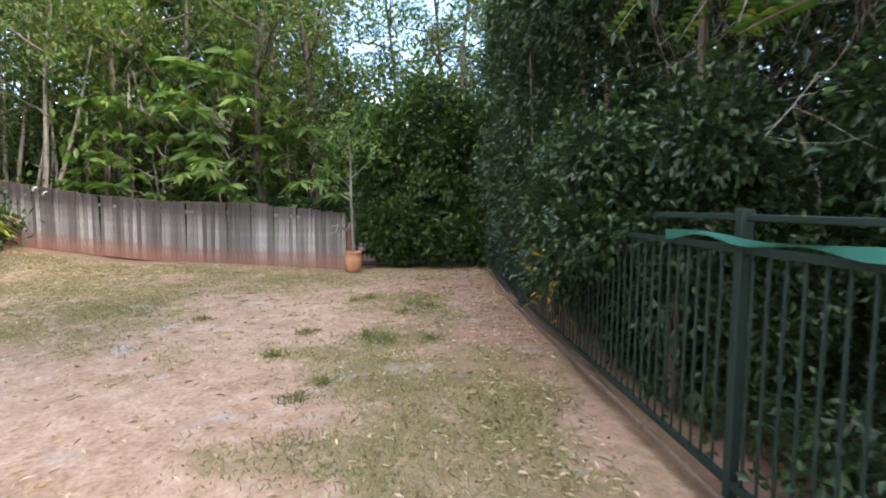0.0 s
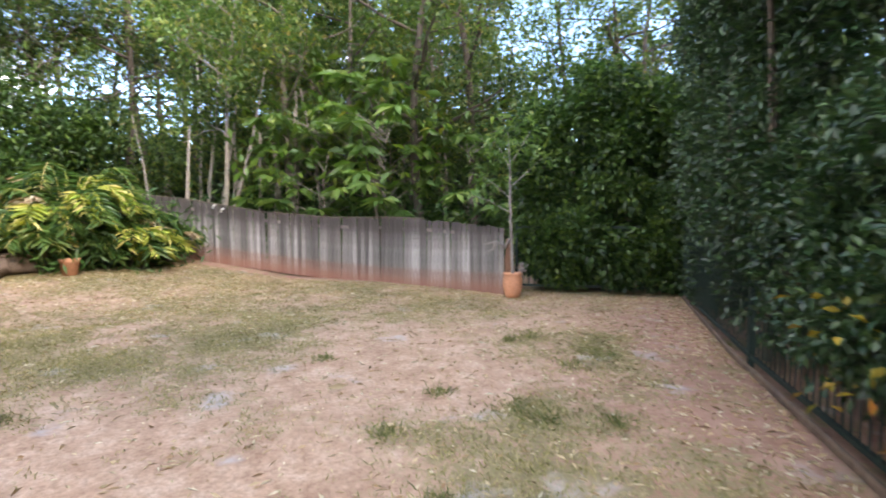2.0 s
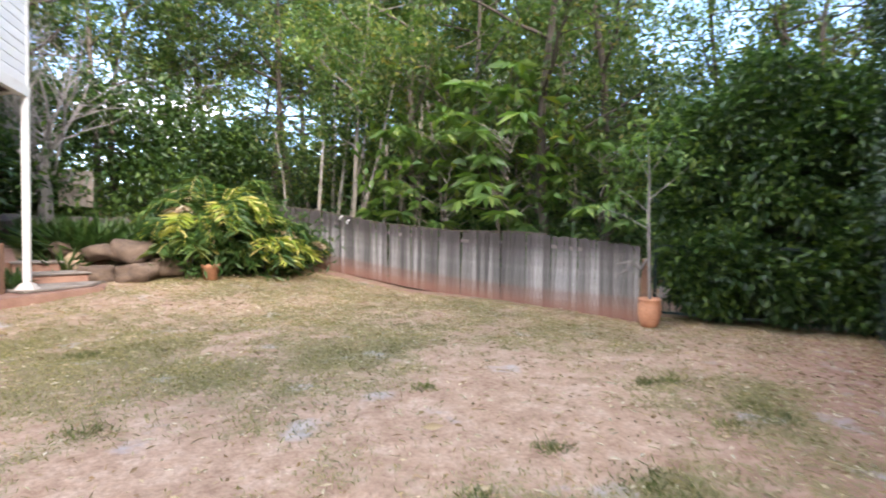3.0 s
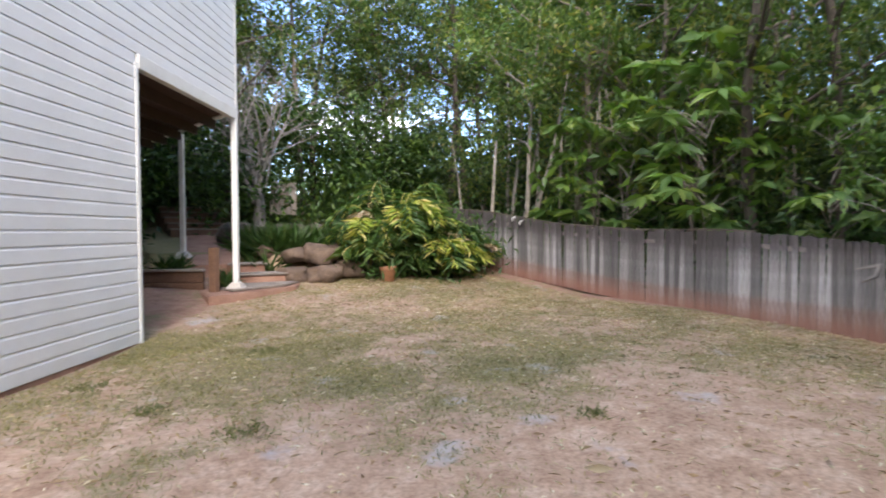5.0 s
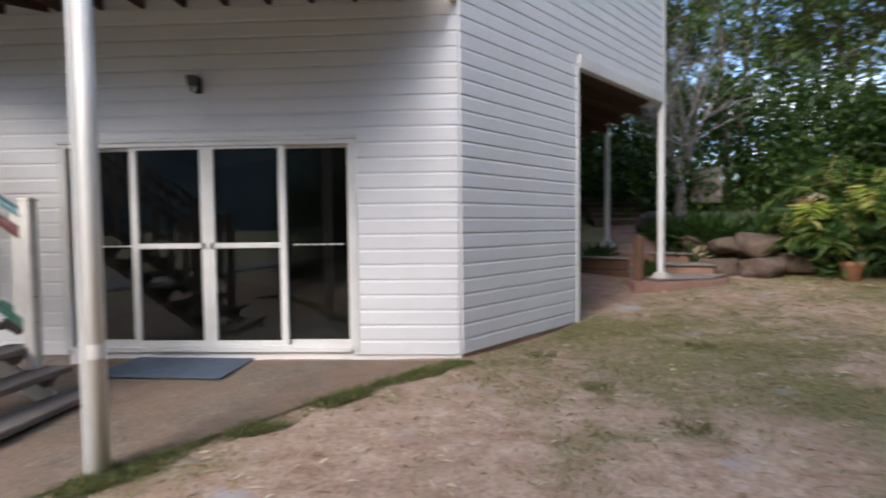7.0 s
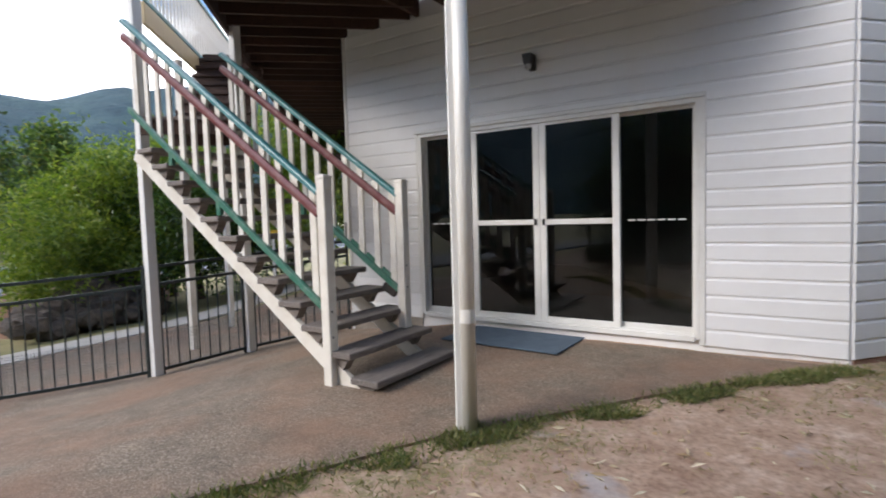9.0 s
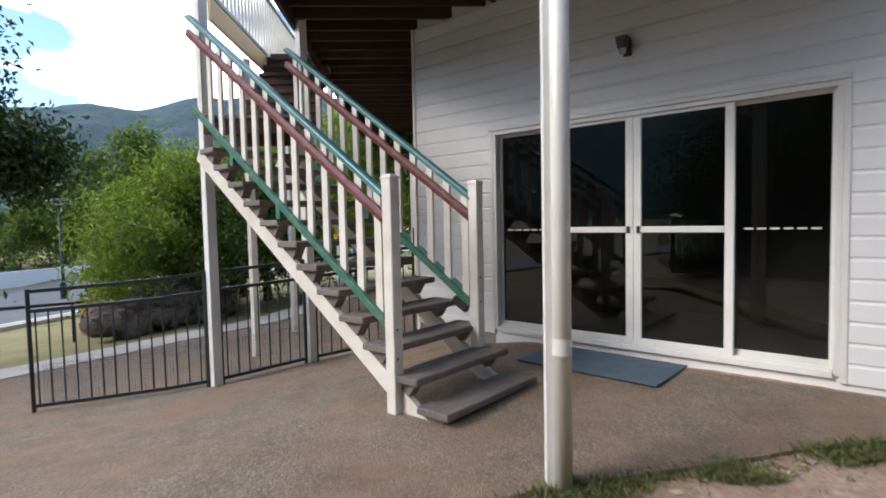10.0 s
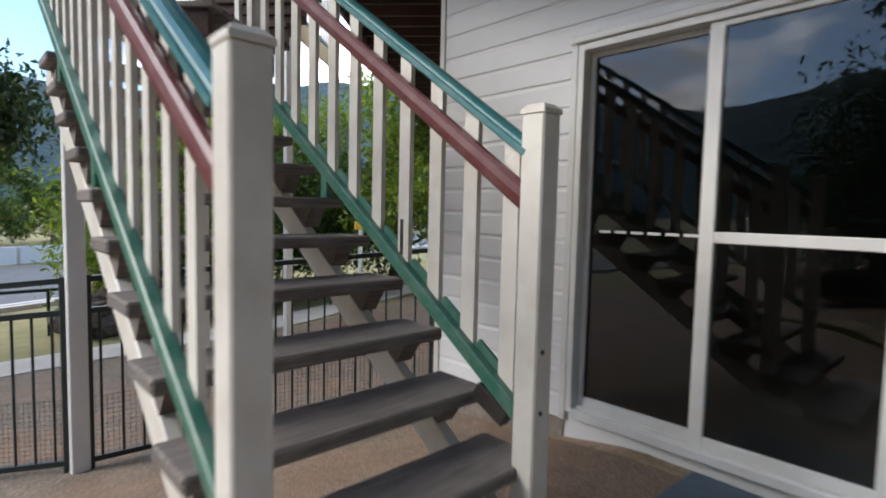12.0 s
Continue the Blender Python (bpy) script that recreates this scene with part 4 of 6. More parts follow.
# broken bracket left on the inner rail
br = thing("loose_bracket", "dark broken rail bracket hanging by the newel", "bracket")
part("plate", box_bm((0.16, 0.05, 0.07), pose(0.50, -1.25, 0.53, 0, 30, 5), 0.006), "dark_metal", br)
part("hook", box_bm((0.03, 0.03, 0.16), pose(-0.02, -1.25, 1.10, 0, 0, 0), 0.005), "dark_metal", br)

# landing and second flight turning back up to the deck
landing = thing("stair_landing", "timber landing where the stairs turn", "landing")
FL = frame_at(-2.13, -2.14, 132.5, 0)                   # x runs up the second flight, -y towards the house
for k in range(7):
    part("landing_board", span_bm((-0.12 + 0.135 * k, -0.98, 2.30), (0.005 + 0.135 * k, -0.04, 2.335), 0.003, FL), "tread", landing)
part("landing_bearer", span_bm((-0.1, -0.95, 2.15), (-0.05, -0.06, 2.298), 0.003, FL), "joist", landing)
part("landing_bearer", span_bm((0.78, -0.95, 2.15), (0.83, -0.06, 2.298), 0.003, FL), "joist", landing)
upper = thing("upper_stair_flight", "brown timber upper flight of the stairs", "stairs")
for k in range(8):
    part("tread", span_bm((0.85 + 0.20 * k, -0.96, 2.42 + 0.165 * k), (1.10 + 0.20 * k, -0.06, 2.465 + 0.165 * k), 0.004, FL), "joist", upper)
    part("riser", span_bm((1.07 + 0.20 * k, -0.96, 2.47 + 0.165 * k), (1.09 + 0.20 * k, -0.06, 2.58 + 0.165 * k), 0.0, FL), "joist", upper)
fascia = thing("deck_fascia", "buff painted fascia along the deck's outer edge", "fascia", kind="structure")
part("board", span_bm((0.3, -0.04, 3.42), (5.6, 0.0, 3.66), 0.004, FL), "fascia", fascia)


def level_balustrade(fm, x0, x1, z, label, rail="teal"):
    """An upright balustrade along a deck edge in the frame fm."""
    e = thing("deck_balustrade", label, "balustrade", "deck balustrades")
    part("top_rail", span_bm((x0, -0.03, z + 0.95), (x1, 0.03, z + 1.0), 0.006, fm), rail, e)
    part("bottom_rail", span_bm((x0, -0.02, z + 0.10), (x1, 0.02, z + 0.15), 0.005, fm), rail, e)
    shape = span_bm((-0.03, -0.01, z + 0.15), (0.03, 0.01, z + 0.95), 0.003)
    shared = mesh_of("baluster", shape, "cream")
    for i in range(int((x1 - x0) / 0.135)):
        ob = new("baluster", shared)
        ob.parent = e
        ob.matrix_local = fm @ Matrix.Translation((x0 + 0.07 + 0.135 * i, 0, 0))
    return e


level_balustrade(FL, 0.3, 5.6, 3.60, "outer deck balustrade with cream balusters and teal rails")
level_balustrade(DL @ Matrix.Translation((0, -0.03, 0)), 2.15, 8.0, 3.70, "inner deck balustrade with cream balusters and brown rails", "joist")

# ---------------------------------------------------------------- fences
def bar_fence(pts, z_of, height, gap, label, mat, group, rails=(1.0, 0.84, 0.07), post_every=2.4, bar_top=0.84, kerb=False, post_w=0.05):
    """A tubular fence along points: rails, posts and upright bars."""
    e = thing("metal_fence", label, "fence", group)
    bar_me = {}
    for (ax, ay), (bx, by) in zip(pts, pts[1:]):
        a, b = Vector((ax, ay, 0)), Vector((bx, by, 0))
        L = (b - a).length
        for r in rails:
            seg = 4
            for s in range(seg):
                q0, q1 = a.lerp(b, s / seg), a.lerp(b, (s + 1) / seg)
                part("rail", beam_between((q0.x, q0.y, z_of(q0.x, q0.y) + height * r), (q1.x, q1.y, z_of(q1.x, q1.y) + height * r), 0.034, 0.034), mat, e)
        for i in range(int(L / gap)):
            q = a.lerp(b, (i + 0.5) * gap / L)
            key = 0
            if key not in bar_me:
                bar_me[key] = mesh_of("bar", tube(bmesh.new(), [(0, 0, height * rails[-1]), (0, 0, height * bar_top)], [0.008, 0.008], 6), mat)
            ob = new("bar", bar_me[key])
            ob.parent = e
            ob.location = (q.x, q.y, z_of(q.x, q.y))
        cnt = max(1, int(round(L / post_every)))
        for i in range(0 if (ax, ay) == pts[0] else 1, cnt + 1):
            q = a.lerp(b, i / cnt)
            z = z_of(q.x, q.y)
            part("fence_post", span_bm((q.x - post_w / 2, q.y - post_w / 2, z - 0.05), (q.x + post_w / 2, q.y + post_w / 2, z + height * 1.02), 0.004), mat, e)
    return e


bar_fence([(-3.16, -3.44), (-2.17, -2.16)], terrain, 1.22, 0.115, "black tubular fence panel ending beside the stair post", "fence_black", "yard fences", post_every=9, post_w=0.035)
bar_fence([(-2.10, -2.04), (-1.92, -1.12)], terrain, 1.22, 0.115, "black tubular fence panel between the stair posts", "fence_black", "yard fences", post_every=9, post_w=0.03)
bar_fence([(-1.87, -1.0), (-1.33, 0.10)], terrain, 1.22, 0.115, "black tubular fence panel running to the house wall", "fence_black", "yard fences", post_every=9, post_w=0.03)

def wire_mesh(a, b, label):
    """Fine wire netting tied to the lower half of a fence panel."""
    a, b = Vector((*a, 0)), Vector((*b, 0))
    cols = int((b - a).length / 0.03)
    bm = bmesh.new()
    for i in range(cols + 1):
        q = a.lerp(b, i / cols)
        z = terrain(q.x, q.y)
        box(bm, (0.002, 0.002, 0.40), Matrix.Translation((q.x, q.y, z + 0.29)))
    for j in range(14):
        za, zb = terrain(a.x, a.y) + 0.09 + 0.03 * j, terrain(b.x, b.y) + 0.09 + 0.03 * j
        beam_between((a.x, a.y, za), (b.x, b.y, zb), 0.002, 0.002, 0, bm)
    return tagged(part("wire_netting", bm, "dark_metal"), label, "netting", "wire nettings")


wire_mesh((-3.10, -3.36), (-2.17, -2.16), "dark wire netting tied low on the fence panel")
wire_mesh((-2.07, -2.02), (-1.91, -1.14), "dark wire netting tied low on the fence panel")
wire_mesh((-1.84, -0.95), (-1.33, 0.06), "dark wire netting tied low on the fence panel")

# green pool fence down the lawn's side, on a concrete edge
FY = lambda x: -7.47 + 0.055 * (x - 3.5) if x < 9 else -7.17
fz = lambda x, y: 0.0
g = bar_fence([(-0.5, FY(-0.5)), (3.72, FY(3.72)), (8.6, FY(8.6)), (13.4, -7.1)], fz, 1.2, 0.105, "dark green tubular fence overgrown by the hedge", "fence_green", "garden fences", rails=(0.98, 0.06), bar_top=0.98, post_every=4.6, post_w=0.05)
bar_fence([(13.4, -7.0), (13.2, -4.2)], fz, 1.2, 0.105, "dark green tubular fence behind the potted sapling", "fence_green", "garden fences", rails=(0.98, 0.06), bar_top=0.98, post_every=4.0, post_w=0.05)
ex = thing("fence_extension_rail", "green wire rail and post extension above the fence", "rail")
part("post", span_bm((3.69, FY(3.72) - 0.03, 1.15), (3.75, FY(3.72) + 0.03, 1.36), 0.005), "fence_green", ex)
part("rail", beam_between((-0.5, FY(-0.5), 1.32), (4.6, FY(4.6), 1.32), 0.025, 0.03, 0.004), "fence_green", ex)
cloth = bmesh.new()
prev = None
for i in range(60):
    x = -0.5 + 4.9 * i / 59
    top = 1.235 + 0.012 * math.sin(x * 5)
    dep = 0.034 + 0.014 * math.sin(x * 3.1) + 0.014 * math.sin(x * 9)
    y = FY(x) + 0.045 + 0.012 * math.sin(x * 11)
    cur = [cloth.verts.new((x, y, top)), cloth.verts.new((x, y + 0.012 * math.sin(x * 7), top - dep)), cloth.verts.new((x, y - 0.006, top)), cloth.verts.new((x, y - 0.006 + 0.012 * math.sin(x * 7), top - dep))]
    if prev:
        for i0, i1 in ((0, 1), (3, 2), (1, 3), (2, 0)):
            cloth.faces.new((prev[i0], prev[i1], cur[i1], cur[i0]))
    prev = cur
tagged(part("shade_cloth_strip", cloth, "cloth_green"), "strip of bright green cloth tied along the fence top", "cloth")
kerb_bm = bmesh.new()
for i in range(28):
    x0, x1 = -0.5 + 0.5 * i, 0.0 + 0.5 * i
    if x1 > 13.4:
        break
    beam_between((x0, FY(x0) + 0.06, -0.005), (x1, FY(x1) + 0.06, -0.005), 0.04, 0.06, 0.01, kerb_bm)
tagged(part("fence_edging", kerb_bm, "boulder"), "dark concrete edging under the green fence", "kerb", kind="structure")

# paling fence at the lawn's end ---------------------------------------------
FX = [12.93, 13.35, 13.72, 13.9, 14.05, 14.2, 14.4, 14.6]
FYS = [-4.0, -3.1, -2.1, -1.4, 0.3, 2.4, 4.8, 7.0]
FB = [-0.05, -0.08, -0.10, -0.10, -0.02, 0.14, 0.36, 0.6]
FT = [1.17, 1.25, 1.32, 1.36, 1.36, 1.52, 1.86, 2.05]
arc = np.concatenate([[0], np.cumsum(np.hypot(np.diff(FX), np.diff(FYS)))])
fence = thing("paling_fence", "weathered grey timber paling fence, foot splashed with red soil", "fence")
W_PAL = 0.098
cnt = int(arc[-1] / (W_PAL + 0.004))
for i in range(cnt):
    s = (i + 0.5) * (W_PAL + 0.004)
    x, y = np.interp(s, arc, FX), np.interp(s, arc, FYS)
    zb, zt = np.interp(s, arc, FB), np.interp(s, arc, FT)
    dx, dy = np.interp(s + 0.1, arc, FX) - np.interp(s - 0.1, arc, FX), np.interp(s + 0.1, arc, FYS) - np.interp(s - 0.1, arc, FYS)
    h = zt - zb + 0.05 + rng.normal() * 0.012
    bm = box_bm((W_PAL, 0.016, h), Matrix.Translation((0, 0, h / 2)), 0.003)
    for v in bm.verts:
        if v.co.z > h / 2:
            v.co.z += 0.025 * noise.noise(Vector((i * 1.7, v.co.x * 12, 0)))
    ob = part("paling", bm, "paling", fence)
    ob.matrix_local = pose(x + rng.normal() * 0.005, y, zb - 0.05, rng.normal() * 0.8, rng.normal() * 0.5, math.degrees(math.atan2(dy, dx)))
for zf in (0.25, 0.85):
    for k in range(7):
        a = (FX[k] + 0.035, FYS[k], FB[k] + zf * (FT[k] - FB[k]))
        b = (FX[k + 1] + 0.035, FYS[k + 1], FB[k + 1] + zf * (FT[k + 1] - FB[k + 1]))
        part("fence_rail", beam_between(a, b, 0.04, 0.075, 0.004), "tread", fence)
for k in range(2, 7):
    part("cap_board", beam_between((FX[k] + 0.02, FYS[k], FT[k] + 0.012), (FX[k + 1] + 0.02, FYS[k + 1], FT[k + 1] + 0.012), 0.05, 0.03, 0.006), "bark_dark", fence, "dark mossy capping board")
ep = thing("fence_end_post", "stained brown timber post ending the paling fence", "post")
part("shaft", box_bm((0.10, 0.12, 1.05), pose(12.84, -4.10, 0.44, 2, -1, 12), 0.01), "sleeper", ep)
tw = thing("driftwood", "bleached forked branch hung on the fence end", "driftwood")
tb = bmesh.new()
for a, b, c in (((12.78, -4.05, 0.80), (12.70, -3.9, 0.92), (12.66, -3.66, 0.86)), ((12.78, -4.05, 0.80), (12.72, -4.14, 0.95), (12.70, -4.22, 1.02)), ((12.70, -3.9, 0.92), (12.66, -3.86, 0.78), (12.66, -3.72, 0.70))):
    tube(tb, [a, b, c], [0.03, 0.025, 0.012], 7)
part("branch", tb, "bark_grey", tw)
hk = thing("fence_ornament", "two small white hooks fixed to the palings", "ornament")
for dy, z in ((0.0, 1.62), (-0.24, 1.52)):
    xh = 14.25
    part("hook", tube(bmesh.new(), [(xh - 0.01, 3.75 + dy, z), (xh - 0.07, 3.72 + dy, z + 0.02), (xh - 0.09, 3.66 + dy, z + 0.07), (xh - 0.05, 3.62 + dy, z + 0.09)], [0.025, 0.022, 0.02, 0.012], 7), "line_white", hk)

# terracotta pot with a thin sapling
PX, PY = 12.55, -4.24
pz = terrain(PX, PY) + 0.015
pot = thing("terracotta_pot", "round terracotta pot standing at the fence end", "pot")
part("vessel", lathe([(0.115, 0), (0.145, 0.06), (0.175, 0.2), (0.175, 0.32), (0.16, 0.40), (0.172, 0.41), (0.172, 0.445), (0.145, 0.445), (0.14, 0.38), (0.02, 0.37)], 28, at=(PX, PY, pz)), "terracotta", pot, "", True)
part("soil", lathe([(0.139, 0.365), (0.135, 0.395), (0.02, 0.40)], 20, at=(PX, PY, pz)), "sleeper", pot)
sap = thing("sapling", "thin staked sapling growing in the terracotta pot", "plant")
part("stem", tube(bmesh.new(), [(PX, PY, pz + 0.38), (PX + 0.02, PY + 0.03, 1.0), (PX - 0.01, PY + 0.05, 1.6), (PX + 0.03, PY + 0.06, 2.3), (PX, PY + 0.1, 2.9)], [0.028, 0.026, 0.024, 0.015, 0.006], 8), "bark_grey", sap)
for ty, tz, hz in ((0.55, 2.1, 1.7), (-0.5, 2.4, 1.9), (0.35, 2.75, 2.2), (-0.3, 2.9, 2.3), (0.7, 1.75, 1.45)):
    part("twig", tube(bmesh.new(), [(PX, PY + 0.05, hz), (PX, PY + 0.6 * ty, (hz + tz) / 2 + 0.06), (PX + 0.05, PY + ty, tz)], [0.009, 0.007, 0.004], 5), "bark_grey", sap)
pp = clumped(260, [(PX, PY + 0.08, 2.6), (PX + 0.1, PY + 0.5, 2.15), (PX, PY - 0.45, 2.4), (PX - 0.1, PY + 0.3, 2.75), (PX, PY - 0.25, 2.9), (PX, PY + 0.65, 1.8)], 0.2)
part("leaves", leaf_mesh("leaves", pp, rand_dirs(260, -0.3), 0.15, 0.055, "leaf_whorl"), "leaf_whorl", sap)
pp = clumped(26, [(PX + 0.02, PY - 0.14, pz + 0.47)], 0.06)
part("pot_herb", leaf_mesh("pot_herb", pp, rand_dirs(26, 0.9), 0.1, 0.03, "bark_grey"), "bark_grey", tagged(sap), "pale dried herb at the pot's rim")["kind"] = "stuff"

# ---------------------------------------------------------------- garden steps and undercroft
def on_a(u, v, z=0.0):
    return A @ Vector((u, v, z))


PZ = 0.34
foot = thing("post_footing", "pale concrete cone under the undercroft post", "footing")
part("cone", extr_taper(A @ Matrix.Translation((END_U - 0.05, 0.0, PZ + 0.05)), 0.30, 0.15, 0.12), "pale_concrete", foot)
e = thing("post", "white square post holding the corner of the upper wall", "post", "white posts")
part("shaft", span_bm((END_U - 0.095, -0.045, PZ + 0.10), (END_U - 0.005, 0.045, BEAM_Z - 0.02), 0.006, A), "trim_white", e)
q2 = Vector((7.2, 6.6, 0))
e = thing("post", "cream post further back in the undercroft", "post", "white posts")
part("shaft", box_bm((0.09, 0.09, BEAM_Z - 0.85), pose(q2.x, q2.y, (BEAM_Z + 0.85) / 2, 0, 0, WALL_DEG), 0.006), "cream", e)
part("foot", extr_taper(pose(q2.x, q2.y, 0.86, 0, 0, WALL_DEG), 0.3, 0.16, 0.14), "pale_concrete", e)
e = thing("post", "thin cream post deep in the undercroft", "post", "white posts")
part("shaft", box_bm((0.08, 0.08, 2.6), pose(6.3, 7.4, 2.1, 0, 0, WALL_DEG), 0.006), "cream", e)


def slab_poly(pts, z0, z1, parent, name, mat, label="", ease=0.02):
    bm = extrude_poly(pts, z0, z1)
    bmesh.ops.bevel(bm, geom=list(bm.edges), offset=ease, segments=2, affect="EDGES")
    return part(name, bm, mat, parent, label)


steps = thing("garden_steps", "worn red-brown concrete garden steps beside the white post", "steps")
slab_poly([(6.80, 3.34), (7.5, 3.52), (8.55, 3.98), (8.95, 4.62), (7.95, 5.3), (6.95, 4.5)], -0.05, 0.31, steps, "kerb_block", "red_concrete")
slab_poly([(7.3, 3.75), (8.42, 4.1), (8.93, 4.66), (8.0, 5.25), (7.2, 4.7)], 0.312, 0.355, steps, "tread", "kerb", "grey worn tread")
slab_poly([(7.72, 4.86), (8.66, 4.72), (9.0, 5.6), (7.9, 5.7)], 0.2, 0.485, steps, "step", "red_concrete")
slab_poly([(7.70, 4.82), (8.70, 4.66), (9.0, 5.3), (7.8, 5.4)], 0.487, 0.525, steps, "tread", "kerb", "grey worn tread")
slab_poly([(7.80, 5.55), (8.50, 5.42), (8.9, 6.4), (8.0, 6.6)], 0.3, 0.655, steps, "step", "red_concrete")
slab_poly([(7.78, 5.50), (8.54, 5.36), (8.8, 6.0), (7.9, 6.1)], 0.657, 0.695, steps, "tread", "kerb", "grey worn tread")
path_up = thing("garden_path", "red concrete path climbing behind the steps", "path", kind="structure")
bm = bmesh.new()
a = [Vector(q) for q in ((6.9, 5.9, 0.66), (7.95, 5.75, 0.68), (9.0, 9.3, 1.28), (8.0, 9.6, 1.25))]
top = [bm.verts.new(x) for x in a]
low = [bm.verts.new(x - Vector((0, 0, 0.7))) for x in a]
bm.faces.new(top)
bm.faces.new(low[::-1])
for i in range(4):
    bm.faces.new((low[i], low[(i + 1) % 4], top[(i + 1) % 4], top[i]))
bmesh.ops.recalc_face_normals(bm, faces=bm.faces)
part("slab", bm, "red_concrete", path_up)
high = thing("timber_steps", "brown timber steps at the top of the garden path", "steps")
for k in range(5):
    part("step", span_bm((7.6, 9.6 + 0.36 * k, 1.0), (9.15 + 0.05 * k, 10.0 + 0.36 * k, 1.40 + 0.16 * k), 0.012), "sleeper", high)
    part("nosing", span_bm((7.6, 9.57 + 0.36 * k, 1.402 + 0.16 * k), (9.17 + 0.05 * k, 9.72 + 0.36 * k, 1.44 + 0.16 * k), 0.006), "kerb", high)
board = thing("garden_screen", "grey-brown weathered board screen among the back shrubs", "screen")
for k in range(5):
    part("board", box_bm((0.15, 0.03, 1.0), pose(10.55 + 0.16 * k, 10.2 - 0.03 * k, 2.35 + 0.02 * (k % 2), 0, 0, -12), 0.004), "kerb", board)
ret = thing("retaining_wall", "low timber sleeper wall inside the undercroft", "retaining wall")
R0, R1 = Vector((5.1, 5.95, 0)), Vector((7.08, 4.62, 0))
for k in range(3):
    part("sleeper", beam_between(R0 + Vector((0, 0, 0.13 + 0.2 * k)), R1 + Vector((0, 0, 0.13 + 0.2 * k)), 0.07, 0.19, 0.01), "sleeper", ret)
part("capping", beam_between(R0 + Vector((0, 0, 0.655)), R1 + Vector((0, 0, 0.655)), 0.16, 0.04, 0.008), "kerb", ret, "grey worn capping")
part("post", box_bm((0.13, 0.13, 1.0), pose(7.09, 4.05, 0.58, 0, 0, 35), 0.01), "sleeper", ret, "brown timber bollard post")
part("sleeper", span_bm((OPEN_U + 0.0, 0.13, -0.02), (OPEN_U + 0.12, 0.9, 0.34), 0.012, A), "sleeper", ret)
bed = thing("undercroft_bank", "bare soil bank behind the sleeper wall", "soil", kind="structure")
part("soil", extrude_poly([(5.15, 6.0), (7.05, 4.7), (7.4, 5.8), (7.6, 8.5), (4.6, 9.5)], 0.0, 0.63), "sleeper", bed)

# boulders holding the garden bed
B_MESH = [boulder_mesh("boulder", (1.0, 0.85, 0.75), s + 20, "boulder", 3, True) for s in range(4)]
B_DARK = [boulder_mesh("boulder", (1.25, 1.0, 0.9), s + 7, "boulder_dark", 2, False) for s in range(5)]


def put_boulder(x, y, z, s, k, group, label, dark=False):
    ob = new("boulder", (B_DARK if dark else B_MESH)[k % (5 if dark else 4)])
    ob.matrix_world = pose(x, y, z, rng.uniform(-15, 15), rng.uniform(-15, 15), rng.uniform(0, 360)) @ Matrix.Diagonal((s * 1.12, s * 1.12, s * (1.0 if dark else 0.82), 1))
    return tagged(ob, label, "boulder", group)


line = [(8.92, 4.98, 0.42, 0.72), (9.5, 4.66, 0.42, 0.8), (9.62, 5.05, 0.86, 0.78), (9.12, 5.36, 0.84, 0.6), (10.15, 4.9, 0.5, 0.75), (10.2, 5.3, 0.9, 0.65), (8.75, 5.9, 0.9, 0.5), (10.9, 5.2, 0.6, 0.75)]
for i, (x, y, z, s) in enumerate(line):
    put_boulder(x, y, z, s, i, "garden boulders", "brown basalt boulder edging the raised garden bed")
for i in range(12):
    w = Vector((8.9 + 0.62 * i, 8.3 + 0.2 * math.sin(i * 1.7) - 0.1 * i, 0))
    put_boulder(w.x, w.y, terrain(w.x, w.y) + 0.22 + 0.1 * rng.random(), 0.7 + 0.3 * rng.random(), i, "garden boulders", "dark boulder of the upper garden wall", True)

# rock wall beyond the yard fence
for i in range(120):
    t = rng.random()
    row = rng.random() * 3.2 * min(1, 0.3 + 1.2 * t)
    x, y = -8.3 - 1.0 * t - 0.26 * row, -1.35 + 3.2 * t
    put_boulder(x + rng.normal() * 0.1, y, terrain(x, y) + 0.12 + 0.27 * row, 0.30 + 0.26 * rng.random(), i, "rock wall", "dark basalt rock of the dry-stone bank", True)
bank = thing("rock_bank", "earth bank behind the dark rock wall", "bank", kind="structure")
pts = [(-9.3, -0.9), (-10.2, 2.4), (-13.5, 4.5), (-14.5, 0.5), (-11.0, -0.9)]
part("soil", extrude_poly(pts, terrain(-11, 1) - 0.6, terrain(-9, 0) + 0.62), "sleeper", bank)


# ---------------------------------------------------------------- plants
def frond_points(base, cnt, reach, height, droop, per):
    """Leaflet places and directions along arching fronds."""
    pos, axis, ribs = [], [], []
    for _ in range(cnt):
        a = rng.uniform(0, 2 * math.pi)
        r, h = reach * rng.uniform(0.55, 1.0), height * rng.uniform(0.5, 1.0)
        out = np.array([math.cos(a), math.sin(a), 0])
        lat = np.array([-math.sin(a), math.cos(a), 0])
        ribs.append([tuple(base + out * r * t + np.array([0, 0, h * (1.9 * t - droop * t * t)])) for t in (0.0, 0.2, 0.4, 0.55, 0.7, 0.85, 1.0)])
        for i in range(per):
            t = 0.25 + 0.75 * i / per
            q = base + out * r * t + np.array([0, 0, h * (1.9 * t - droop * t * t)])
            for sgn in (-1, 1):
                pos.append(q)
                axis.append(out * 0.6 + lat * sgn * 0.75 + np.array([0, 0, 0.3 - 0.75 * t]) + rng.normal(size=3) * 0.10)
    return np.array(pos), np.array(axis), ribs


